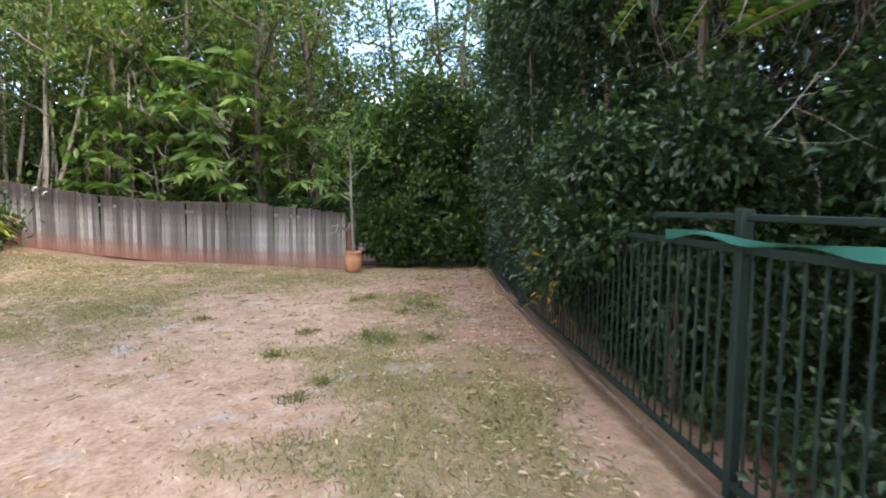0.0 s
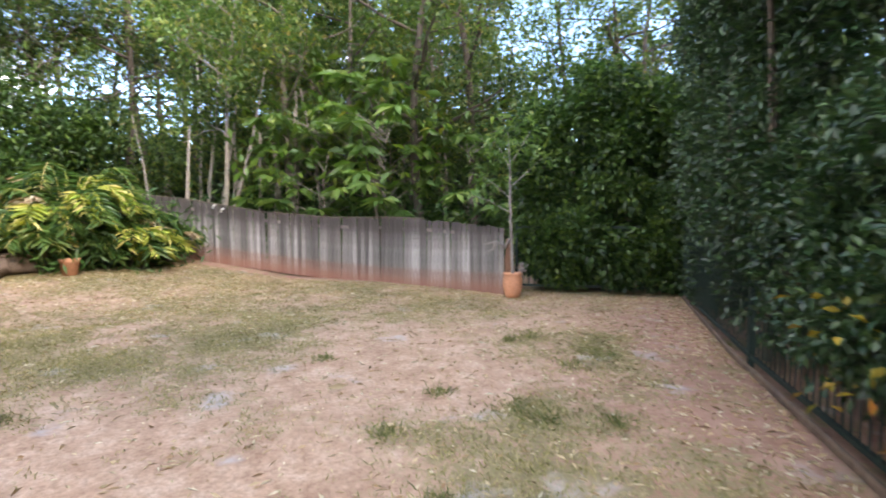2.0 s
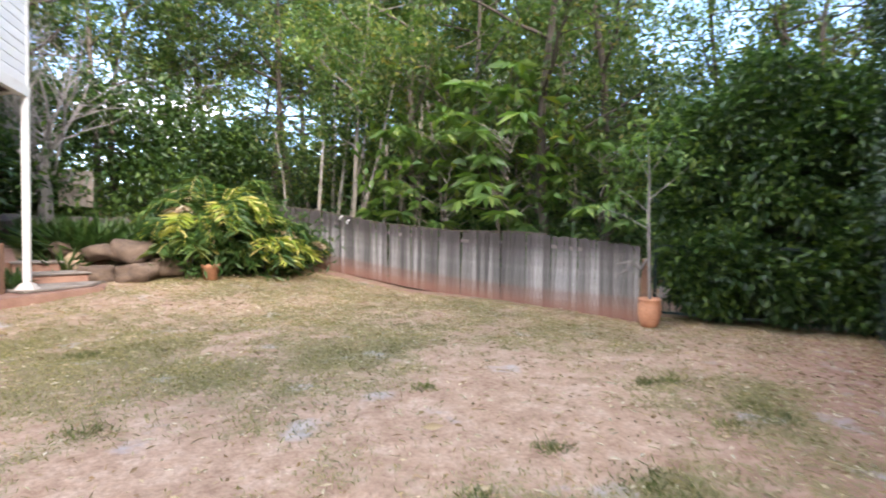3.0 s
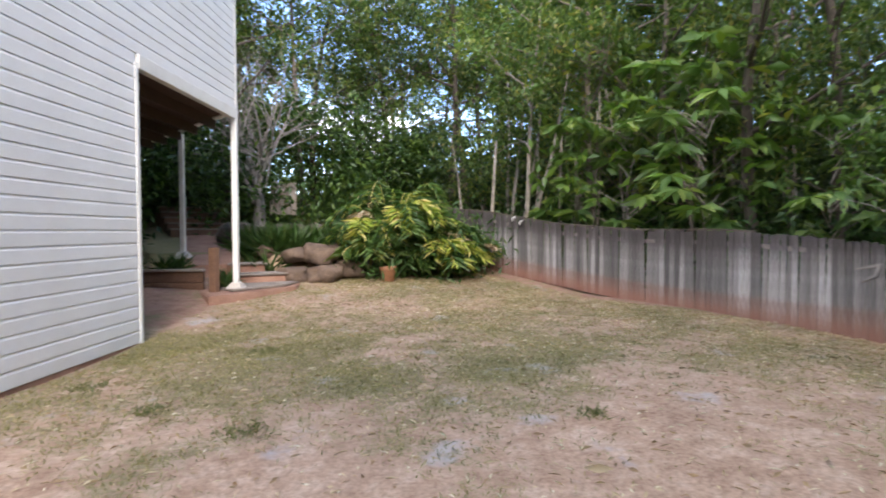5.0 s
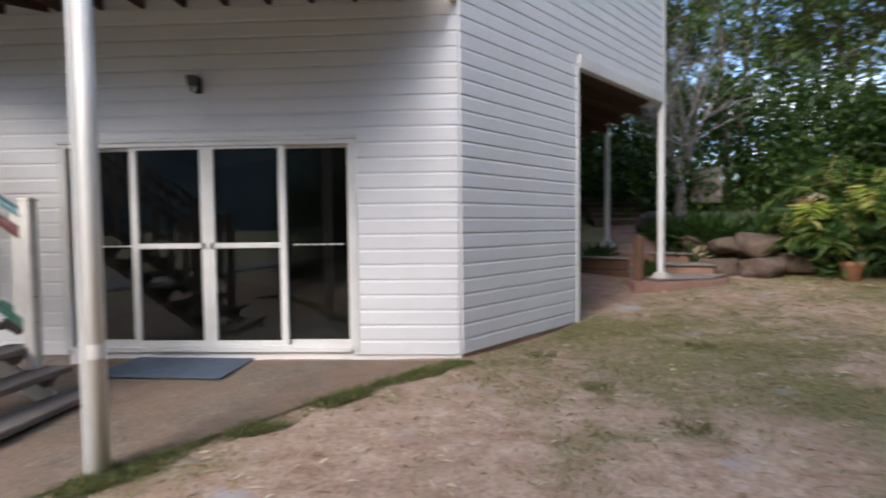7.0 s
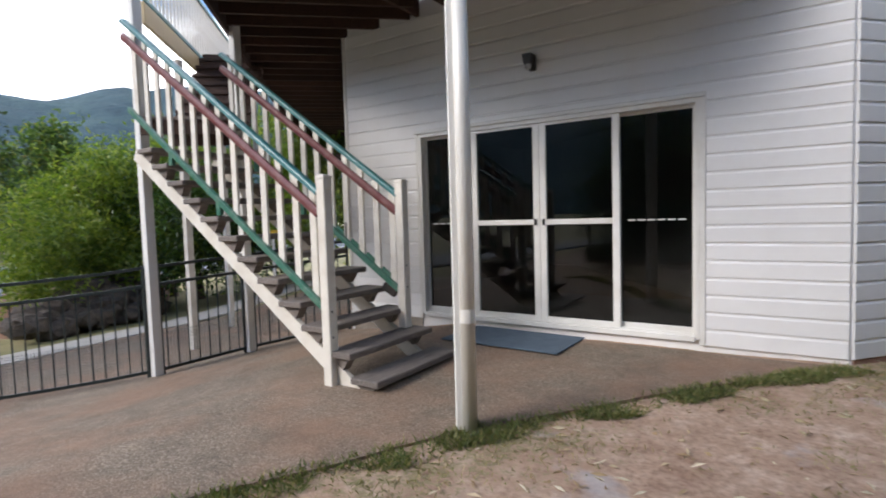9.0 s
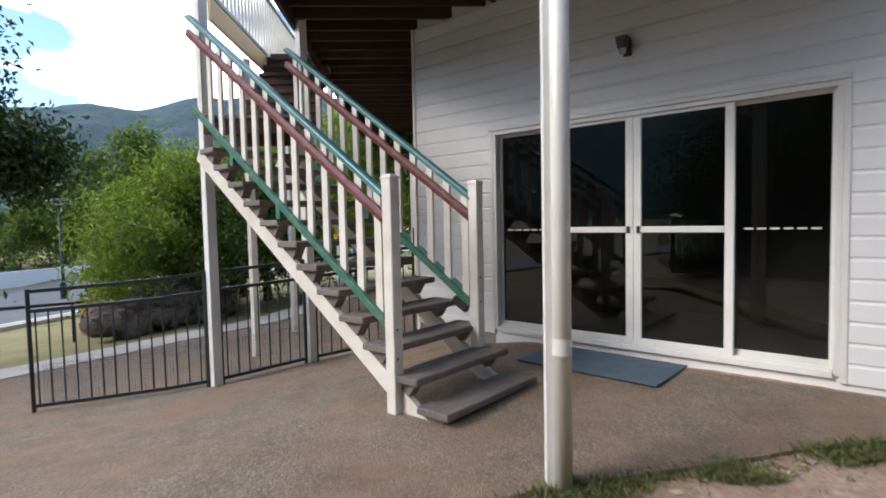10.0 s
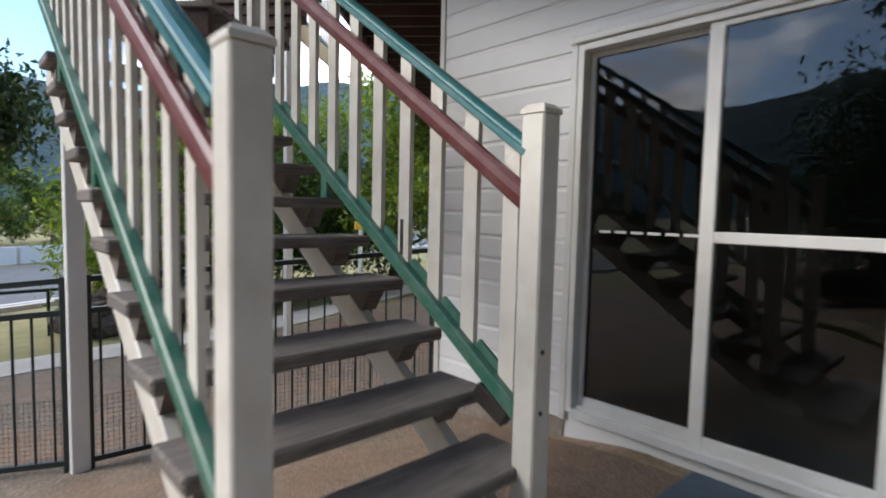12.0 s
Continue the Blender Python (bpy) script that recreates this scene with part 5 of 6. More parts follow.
bush = thing("golden_cane_clump", "broad clump of yellow-green palm-like fronds at the lawn's corner", "bush")
for i, (bx, by, rad, hh) in enumerate(((11.2, 4.65, 1.3, 2.0), (12.1, 4.7, 1.25, 2.0), (11.6, 5.3, 1.35, 2.35), (12.8, 4.9, 1.0, 1.5), (10.7, 4.9, 0.95, 1.5), (12.3, 4.15, 0.9, 1.1), (13.3, 4.6, 0.8, 1.1))):
    base = np.array([bx, by, terrain(bx, by) + 0.0])
    for fname, cnt_f, mat_f in (("green_frond", 12, "leaf_strap"), ("light_frond", 8, "leaf_bright"), ("yellow_frond", 10, "leaf_gold"), ("dry_frond", 2, "litter")):
        pos, ax, ribs = frond_points(base, cnt_f, rad * 1.12, hh * 1.42, 1.45, 26)
        part(fname, leaf_mesh(fname, pos, ax, rng.uniform(0.28, 0.46, len(pos)), 0.056, mat_f), mat_f, bush)["kind"] = "stuff"
        rib = bmesh.new()
        for q in ribs:
            tube(rib, q, [0.016, 0.014, 0.012, 0.011, 0.010, 0.008, 0.005], 4, False)
        part("ribs", rib, "leaf_gold" if mat_f != "litter" else "litter", bush, "straw-yellow mid-ribs")
    stem = bmesh.new()
    for j in range(9):
        a = rng.uniform(0, 6.28)
        tube(stem, [base + np.array([0.1 * math.cos(a), 0.1 * math.sin(a), -0.1]), base + np.array([0.35 * rad * math.cos(a), 0.35 * rad * math.sin(a), hh * 0.55])], [0.02, 0.012], 5, False)
    part("stems", stem, "bark", bush)
    dpos = clumped(700, [base + np.array([0, 0, 0.6])], np.array([0.45, 0.45, 0.35]))
    part("inner_leaves", leaf_mesh("inner_leaves", dpos, rand_dirs(700, 0.3), 0.26, 0.06, "leaf_strap"), "leaf_strap", bush)
dead = np.array([13.25, 3.95, terrain(13.2, 3.9) + 0.7])
dp_, da_, ribs = frond_points(dead, 9, 0.5, 0.3, 1.9, 12)
part("dead_fronds", leaf_mesh("dead_fronds", dp_, da_, 0.22, 0.03, "litter"), "litter", bush, "dried straw-coloured hanging fronds")

pot2 = thing("low_terracotta_pot", "low terracotta pot half hidden under the yellow-green fronds", "pot")
part("bowl", lathe([(0.0, 0.0), (0.13, 0.0), (0.17, 0.26), (0.185, 0.27), (0.185, 0.34), (0.16, 0.34), (0.15, 0.28), (0.0, 0.27)], 24, None, (10.78, 4.22, terrain(10.78, 4.22) - 0.01)), "terracotta", pot2, "", True)


def strap_clump_mesh(name, mat, cnt=60, length=0.45):
    pos = rng.normal(size=(cnt, 3)) * np.array([0.05, 0.05, 0.01])
    axis = rand_dirs(cnt, 1.1, 0.4)
    return leaf_mesh(name, pos, axis, rng.uniform(0.6, 1.1, cnt) * length, 0.024, mat)


CLUMPS = [strap_clump_mesh("strap_leaves", "leaf_strap") for _ in range(3)]
for i in range(190):
    w = Vector((8.6 + 3.0 * rng.random(), 5.55 + 2.4 * rng.random(), 0))
    ob = new("lily_turf", CLUMPS[i % 3])
    s = 1.0 + 0.8 * rng.random()
    ob.matrix_world = pose(w.x, w.y, terrain(w.x, w.y) - 0.01, 0, 0, rng.uniform(0, 360)) @ Matrix.Diagonal((s, s, s, 1))
    tagged(ob, "green strap-leaved clump in the raised garden bed", "plant", "strap-leaved plants")
for x, y, zz in ((7.35, 4.35, 0.33), (7.5, 4.6, 0.33), (6.1, 5.7, 0.62), (6.6, 5.5, 0.62), (7.6, 4.9, 0.36), (5.7, 6.3, 0.62), (6.9, 5.6, 0.62)):
    ob = new("small_fern", CLUMPS[1])
    ob.matrix_world = pose(x, y, zz, 0, 0, rng.uniform(0, 360)) @ Matrix.Diagonal((0.8, 0.8, 0.9, 1))
    tagged(ob, "small green tuft growing beside the sleeper wall", "plant", "strap-leaved plants")

# ---------------------------------------------------------------- trees
def grow(bm, start, direction, length, r0, depth, tips, gnarl=0.25, sides=7, split=3):
    """A limb and its branches; gathers the twig ends in tips."""
    pts, d = [Vector(start)], Vector(direction).normalized()
    steps_n = 5
    for _ in range(steps_n):
        d = (d + Vector(rng.normal(size=3)) * gnarl * 0.4 + Vector((0, 0, 0.06))).normalized()
        pts.append(pts[-1] + d * length / steps_n)
    rad = [r0 * (1 - 0.6 * i / steps_n) for i in range(steps_n + 1)]
    tube(bm, pts, rad, sides, False)
    if depth == 0:
        tips += [pts[-1], pts[-2], pts[-3]]
        return
    for k in range(split):
        i = rng.integers(2, steps_n + 1)
        side = Vector(rng.normal(size=3))
        nd = (d * 0.6 + side.normalized() * 0.8 + Vector((0, 0, 0.15))).normalized()
        grow(bm, pts[i], nd, length * rng.uniform(0.5, 0.75), rad[i] * 0.6, depth - 1, tips, gnarl, max(4, sides - 2), split)


def make_tree(name, label, height, trunk_r, bark, leaf, leaves, leaf_len, leaf_w, first=0.35, lean=(0, 0), limbs=9, spread=0.55, reach=0.28, group="forest trees", category="tree", droop=-0.15):
    e = thing(name, label, category, group)
    bm = bmesh.new()
    pts, q = [], Vector((0, 0, -0.2))
    d = Vector((lean[0], lean[1], 1)).normalized()
    nseg = 8
    for i in range(nseg + 1):
        pts.append(q.copy())
        d = (d + Vector((rng.normal() * 0.06, rng.normal() * 0.06, 0.05))).normalized()
        q = q + d * height / nseg
    rad = [trunk_r * (1.25 if i == 0 else 1 - 0.8 * i / nseg) for i in range(nseg + 1)]
    tube(bm, pts, rad, 9, False)
    tips = []
    for k in range(limbs):
        t = first + (1 - first) * (k + 0.5) / limbs
        i = min(nseg - 1, int(t * nseg))
        base = pts[i].lerp(pts[i + 1], t * nseg - i)
        a = k * 2.4 + rng.uniform(-0.5, 0.5)
        grow(bm, base, (math.cos(a), math.sin(a), 0.35), height * reach * (1.15 - 0.5 * t), trunk_r * 0.45 * (1.1 - 0.6 * t), 2, tips, 0.35, 6, 3)
    me = mesh_of("trunk", bm, bark)
    me.polygons.foreach_set("use_smooth", [True] * len(me.polygons))
    part("trunk", me, bark, e)
    tp = np.array([tuple(q) for q in tips])
    pos = clumped(leaves, tp, spread * 0.42)
    part("crown", leaf_mesh("crown", pos, rand_dirs(leaves, droop), rng.uniform(0.7, 1.25, leaves) * leaf_len, leaf_w, leaf), leaf, e)
    return e


def stand(tree, x, y, s, deg, z=None, sz=None):
    """Another of the same tree, turned and scaled."""
    ob = copy_thing(tree, pose(x, y, terrain(x, y) if z is None else z, 0, 0, deg))
    ob.scale = (s, s, sz or s)
    return ob


F1 = make_tree("forest_tree", "tall slender forest tree with brown bark behind the fence", 11.0, 0.12, "bark_mid", "leaf_forest", 4600, 0.19, 0.085, 0.30, (0.1, 0.02), 13, 0.5, 0.23)
F2 = make_tree("forest_tree", "tall dark-trunked forest tree behind the fence", 12.5, 0.15, "bark_dark", "leaf_forest", 4800, 0.19, 0.085, 0.27, (-0.05, 0.03), 13, 0.5, 0.22)
F3 = make_tree("forest_tree", "thin leaning forest tree with pale bark", 9.0, 0.08, "bark", "leaf_bright", 3600, 0.18, 0.075, 0.36, (0.05, -0.14), 11, 0.42, 0.22)
BIG = make_tree("broadleaf_tree", "young tree with large drooping light green leaves over the fence", 3.9, 0.05, "bark_mid", "leaf_big", 110, 0.36, 0.15, 0.5, (0.0, 0.0), 6, 0.34, 0.36, "broadleaf trees", "tree", -0.22)
wc = np.stack([rng.uniform(0.3, 1.5, 20), rng.uniform(0, 6.28, 20), rng.uniform(1.5, 4.0, 20)], 1)
hubs = np.stack([wc[:, 0] * np.cos(wc[:, 1]), wc[:, 0] * np.sin(wc[:, 1]), wc[:, 2]], 1)
hub_of = np.repeat(np.arange(20), 14)
turn = rng.uniform(0, 6.28, len(hub_of))
wdir = np.stack([np.cos(turn), np.sin(turn), rng.uniform(-0.7, 0.0, len(turn))], 1)
part("whorled_foliage", leaf_mesh("whorled_foliage", hubs[hub_of], wdir, rng.uniform(0.40, 0.60, len(turn)), 0.16, "leaf_whorl"), "leaf_whorl", BIG, "whorls of long drooping light green leaves")["kind"] = "stuff"
for q in hubs:
    part("twig", tube(bmesh.new(), [(0, 0, q[2] - 0.55), tuple(q * np.array([0.5, 0.5, 1.0]) - np.array([0, 0, 0.18])), tuple(q)], [0.014, 0.011, 0.007], 4, False), "bark", BIG)
for t_ob, x, y, s, deg in ((F1, 16.4, 1.2, 1.0, 20), (F2, 17.6, -2.2, 1.0, 140), (F3, 15.2, 4.3, 1.0, 60), (BIG, 14.9, 0.9, 1.0, 15)):
    t_ob.matrix_world = pose(x, y, terrain(x, y), 0, 0, deg)
    t_ob.scale = (s, s, s)
TREES = (F1, F2, F3)
rng = np.random.default_rng(77)
for i in range(46):
    x = 16.0 + 11.0 * (i % 9) / 8 + rng.uniform(-0.7, 0.7)
    y = -13 + 28 * (i / 46) + rng.uniform(-1.2, 1.2)
    if y < -2.5 and i % 2:
        continue
    if x < 17 and y < -4:
        x += 2.5
    if y > 9 and x < 17:
        x = 17 + rng.uniform(0, 6)
    stand(TREES[int(rng.integers(0, 3))], x, y, rng.uniform(0.85, 1.25), rng.uniform(0, 360))
for x, y, s, deg in ((15.0, -0.7, 1.0, 100), (15.4, 2.2, 0.95, 200), (15.6, -2.6, 0.9, 300), (16.4, 0.1, 1.3, 160)):
    stand(BIG, x, y, s, deg)
# trees beyond the garden at the back of the house
for i in range(20):
    x, y = 4.0 + 0.75 * i + rng.uniform(-0.5, 0.5), 11.5 + 4.5 * rng.random() - 0.05 * i
    stand(TREES[i % 3], x, y, rng.uniform(0.75, 1.05), rng.uniform(0, 360), terrain(x, y) - 0.1)

# thin bare poles in the understorey
pole = thing("sapling_pole", "thin pale sapling stem standing in the forest shade", "sapling", "understorey stems")
part("stem", tube(bmesh.new(), [(0, 0, -0.2), (0.04, 0.02, 1.3), (0.1, -0.02, 2.8), (0.14, 0.05, 4.6)], [0.045, 0.04, 0.03, 0.018], 7), "bark", pole, "", True)
pole.matrix_world = pose(15.3, 2.0, 0.1)
for i in range(16):
    x, y = 14.9 + 3.6 * rng.random(), -2.4 + 9.7 * rng.random()
    s = rng.uniform(0.7, 1.5)
    ob = copy_thing(pole, pose(x, y, terrain(x, y), rng.normal() * 3, rng.normal() * 3, rng.uniform(0, 360)))
    ob.scale = (s, s, rng.uniform(0.7, 1.0))

for x, y, ry, rx, s, sz in ((15.0, 4.1, 3, 13, 2.2, 1.15), (15.3, 2.7, 4, -2, 1.5, 0.9), (15.2, 2.1, -2, 3, 1.5, 0.9), (15.5, 1.1, 3, -12, 2.0, 1.1), (16.0, 5.2, 2, 8, 2.0, 1.2), (16.4, 5.9, -4, 9, 2.2, 1.2), (17.0, 6.6, 2, -3, 2.2, 1.2), (15.4, 0.0, 3, 5, 1.4, 0.9)):
    ob = copy_thing(pole, pose(x, y, terrain(x, y), rx, ry, 0))
    ob.scale = (s * 0.6, s * 0.6, sz)

# grey bare shrub by the white post
dead_tree = thing("bare_tree", "grey leafless twiggy tree behind the garden bed", "tree")
bm = bmesh.new()
tips = []
bx, by = 9.9, 9.6
bz = terrain(bx, by)
tube(bm, [(bx, by, bz - 0.2), (bx + 0.05, by, bz + 0.9), (bx, by + 0.1, bz + 1.7)], [0.2, 0.15, 0.11], 9, False)
part("trunk", bm, "bark_grey", dead_tree)
for k in range(16):
    a = k * 2.4
    bm = bmesh.new()
    grow(bm, (bx, by + 0.05, bz + 0.8 + 0.06 * k), (0.55 * math.cos(a), 0.55 * math.sin(a), 1.0), 2.6, 0.05, 2, tips, 0.5, 4, 4)
    part("limb", bm, "bark_grey", dead_tree)

# understorey: the wall of leaves that closes the forest floor
def leaf_mass(name, label, cnt, sampler, length, width, mat, category="shrubs", kind="stuff", droop=0.0):
    pos = sampler(cnt)
    return tagged(part(name, leaf_mesh(name, pos, rand_dirs(cnt, droop), rng.uniform(0.7, 1.3, cnt) * length, width, mat), mat), label, category, kind=kind)


def understorey(cnt):
    c = np.stack([rng.uniform(20, 31, 420), rng.uniform(-16, 22, 420), rng.uniform(0.3, 4.9, 420)], 1)
    return clumped(cnt, c, np.array([0.95, 0.95, 0.8]))


leaf_mass("forest_undergrowth", "leafy undergrowth deep in the forest, shade put into its dark colour", 85000, understorey, 0.36, 0.17, "leaf_shade_dark")


def mid_canopy(cnt):
    c = np.stack([rng.uniform(15.3, 18.5, 120), rng.uniform(-4.5, 9.0, 120), rng.uniform(2.5, 5.2, 120)], 1)
    return clumped(cnt, c, np.array([0.5, 0.5, 0.22]))


leaf_mass("middle_canopy", "layered mid-green foliage over the pale sapling stems", 13000, mid_canopy, 0.17, 0.075, "leaf_forest", droop=-0.2)


def fence_cover(cnt):
    c = np.stack([rng.uniform(-0.5, 6.5, 160), rng.uniform(-9.0, -7.75, 160), rng.uniform(0.02, 0.3, 160)], 1)
    return clumped(cnt, c, np.array([0.25, 0.12, 0.08]))


leaf_mass("fence_groundcover", "dark leafy groundcover beyond the green fence", 14000, fence_cover, 0.085, 0.045, "leaf_hedge")


def low_shrubs(cnt):
    c = np.stack([rng.uniform(15.2, 17.5, 90), rng.uniform(-4.5, 8, 90), rng.uniform(0.2, 1.7, 90)], 1)
    return clumped(cnt, c, 0.3)


leaf_mass("fence_undergrowth", "low green shrubs just behind the paling fence", 9000, low_shrubs, 0.2, 0.075, "leaf_strap")


def back_shrubs(cnt):
    c = np.stack([rng.uniform(2.0, 18, 260), rng.uniform(9.0, 15, 260), rng.uniform(1.0, 5.2, 260)], 1)
    return clumped(cnt, c, 0.42)


leaf_mass("garden_shrubs", "green shrubs along the top of the back garden", 52000, back_shrubs, 0.22, 0.10, "leaf_end")


def slope_shrubs(cnt):
    c = np.stack([rng.uniform(2.5, 9.0, 90), rng.uniform(11.5, 14.5, 90), rng.uniform(1.2, 3.6, 90)], 1)
    return clumped(cnt, c, 0.4)


leaf_mass("slope_shrubs", "shrubs on the slope behind the house, shade in their leaf colour", 16000, slope_shrubs, 0.2, 0.1, "leaf_shade_dark")


# hedge overgrowing the green fence --------------------------------------------
def hedge(name, label, blobs, cnt, length, width, mat):
    """A hedge whose leaves sit on the skin of many overlapping swellings."""
    e = thing(name, label, "hedge")
    blobs = np.array(blobs)
    k = rng.choice(len(blobs), cnt, p=blobs[:, 3] ** 2 / (blobs[:, 3] ** 2).sum())
    d = rng.normal(size=(cnt, 3))
    d /= np.linalg.norm(d, axis=1, keepdims=True)
    rr = blobs[k, 3:4] * rng.uniform(0.55, 1.12, (cnt, 1))
    pos = blobs[k, :3] + d * rr
    pos[:, 2] = np.maximum(pos[:, 2], 0.12)
    axis = d + rng.normal(size=(cnt, 3)) * 0.7 + np.array([0, 0, -0.25])
    part("leaves", leaf_mesh("leaves", pos, axis, rng.uniform(0.7, 1.25, cnt) * length, width, mat), mat, e)
    for b in blobs[::6]:
        bm = bmesh.new()
        foot_y = -7.7 if b[0] < 8 and -7.6 < b[1] < -6.5 else b[1]
        tube(bm, [(b[0], foot_y, 0.0), (b[0] + 0.1, foot_y, b[2] * 0.6), (b[0], b[1] + 0.1, b[2])], [0.05, 0.04, 0.02], 5, False)
        part("stem", bm, "bark_dark", e)
    return e


blobs = []
for i in range(88):
    x = rng.uniform(6.9, 13.6)
    z = rng.uniform(0.5, 7.2)
    y = -7.45 + 0.15 * min(z, 2.2) / 2.2 - rng.uniform(0, 0.7)
    blobs.append((x, y, z, rng.uniform(0.45, 0.75)))
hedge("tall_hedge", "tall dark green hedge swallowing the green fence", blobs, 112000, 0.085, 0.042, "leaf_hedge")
blobs = []
for i in range(46):
    y = rng.uniform(-7.6, -4.4)
    z = rng.uniform(0.4, 2.6) + (rng.random() < 0.4) * rng.uniform(0.5, 2.4)
    blobs.append((13.35 + rng.uniform(0, 0.9) + 0.3 * max(0, z - 2), y, z, rng.uniform(0.3, 0.62)))
for i in range(22):
    blobs.append((13.25 + rng.uniform(0, 0.5), rng.uniform(-7.2, -4.5), rng.uniform(0.3, 1.1), rng.uniform(0.35, 0.5)))
hedge("end_hedge", "leafy dark green hedge closing the lawn's end", blobs, 46000, 0.15, 0.075, "leaf_end")
blobs = []
for i in range(64):
    x = rng.uniform(4.6, 7.8)
    z = rng.uniform(0.35, 1.9)
    blobs.append((x, -7.7 - rng.uniform(0, 0.5) + (0.55 if z > 0.75 else 0.0) * (x > 5.2), z, rng.uniform(0.25, 0.42)))
for i in range(60):
    blobs.append((rng.uniform(0.2, 5.2), rng.uniform(-9.4, -8.5), rng.uniform(0.2, 2.3), rng.uniform(0.32, 0.55)))
hedge("low_hedge", "lower dark green shrub leaning over the green fence", blobs, 90000, 0.07, 0.037, "leaf_hedge")
pos = clumped(34, [(5.9, -7.02, 0.75), (5.7, -7.0, 0.6), (6.2, -7.0, 0.55), (6.0, -7.0, 0.9)], 0.12)
tagged(part("turning_shrub", leaf_mesh("turning_shrub", pos, rand_dirs(34), 0.08, 0.04, "leaf_autumn"), "leaf_autumn"), "spray of yellow and orange leaves poking through the fence", "shrub")

# tangled shrubs and trees beyond the green fence
twig = thing("twiggy_shrub", "tangle of bare arching twigs with few leaves", "shrub")
bm = bmesh.new()
tips = []
for k in range(120):
    a = rng.uniform(2.0, 4.3)
    s = (rng.uniform(3.0, 7.5), rng.uniform(-9.6, -8.3), rng.uniform(2.1, 3.7))
    grow(bm, s, (math.cos(a) * 0.9, 0.35 + 0.3 * rng.normal(), 0.15 + 0.2 * rng.normal()), rng.uniform(0.8, 1.7), 0.0065, 1, tips, 0.5, 4, 4)
part("twig_tangle", bm, "bark_grey", twig)["kind"] = "stuff"
tp = np.array([tuple(q) for q in tips])
pos = clumped(2600, tp, 0.1)
part("leaves", leaf_mesh("leaves", pos, rand_dirs(2600, -0.2), 0.085, 0.042, "leaf_strap"), "leaf_strap", twig)
spray = thing("leafy_spray", "light green arching sprays hanging over the fence", "branch")
for x0, y0, z0, dx, dz, ln in ((4.4, -7.9, 2.65, -0.2, -0.35, 0.9), (4.9, -7.7, 3.0, 0.9, -0.3, 0.9), (4.0, -7.8, 2.75, 0.9, -0.45, 0.8), (3.6, -7.9, 2.35, 0.9, -0.1, 0.7), (2.5, -7.9, 1.0, 0.8, 0.1, 0.5)):
    pos, ax = [], []
    for i in range(22):
        t = i / 22
        for sgn in (-1, 1):
            pos.append((x0 + dx * ln * t, y0 + 0.25 * t, z0 + dz * ln * t * t))
            ax.append((0.5 * dx, sgn * 0.9, 0.2 * sgn))
    part("spray_leaf", leaf_mesh("spray_leaf", pos, np.array(ax, float), 0.085, 0.042, "leaf_big"), "leaf_big", spray)
    part("stalk", tube(bmesh.new(), [(x0 + dx * ln * t, y0 + 0.25 * t, z0 + dz * ln * t * t) for t in (0, 0.35, 0.7, 1.0)], [0.008, 0.007, 0.005, 0.003], 5), "bark_grey", spray)
blobs = []
for i in range(52):
    blobs.append((rng.uniform(0.6, 7.2), rng.uniform(-11, -7.6), rng.uniform(3.5, 6.8), rng.uniform(0.6, 0.95)))
hedge("overhanging_canopy", "dense dark canopy leaning in beyond the green fence", blobs, 34000, 0.13, 0.06, "leaf_hedge")


def far_hedge(cnt):
    c = np.stack([rng.uniform(-1.0, 14, 260), rng.uniform(-12.5, -9.0, 260), rng.uniform(0.1, 3.6, 260)], 1)
    return clumped(cnt, c, 0.5)


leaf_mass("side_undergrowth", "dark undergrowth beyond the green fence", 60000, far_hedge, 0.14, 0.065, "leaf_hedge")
for i in range(13):
    x, y = 2.2 + 1.0 * i + rng.uniform(-0.4, 0.4), -10.6 - 3.5 * rng.random()
    stand(F2, x, y, rng.uniform(0.7, 0.95), rng.uniform(0, 360), -0.1)

# street side -----------------------------------------------------------------
ROAD_BUSH = make_tree("street_shrub", "broad bright green shrub above the rock wall", 2.9, 0.09, "bark_dark", "leaf_sunny", 9500, 0.15, 0.05, 0.12, (0, 0), 12, 0.55, 0.42, "street shrubs", "shrub")
ROAD_BUSH.matrix_world = pose(-11.0, 1.0, terrain(-10.5, 1) + 0.35)
ROAD_BUSH.scale = (1.15, 1.15, 1.12)
for x, y, s in ((-9.6, 3.1, 1.2), (-11.8, 3.6, 1.2), (-8.0, 4.9, 1.25), (-6.5, 6.8, 1.3)):
    stand(ROAD_BUSH, x, y, s, rng.uniform(0, 360), terrain(x, y) + 0.3)
def bank_shrubs(cnt):
    t = rng.random(70)
    c = np.stack([-9.6 - 2.6 * t + rng.normal(size=70) * 0.5, -1.0 + 4.6 * t, rng.uniform(-0.4, 1.7, 70)], 1)
    return clumped(cnt, c, 0.32)


leaf_mass("bank_shrubs", "bright green scrub growing along the top of the rock wall", 11000, bank_shrubs, 0.15, 0.055, "leaf_sunny")
def yard_shrubs(cnt):
    c = np.stack([rng.uniform(-10.5, -7.9, 60), rng.uniform(1.6, 5.4, 60), rng.uniform(0.0, 2.3, 60)], 1)
    return clumped(cnt, c, 0.33)


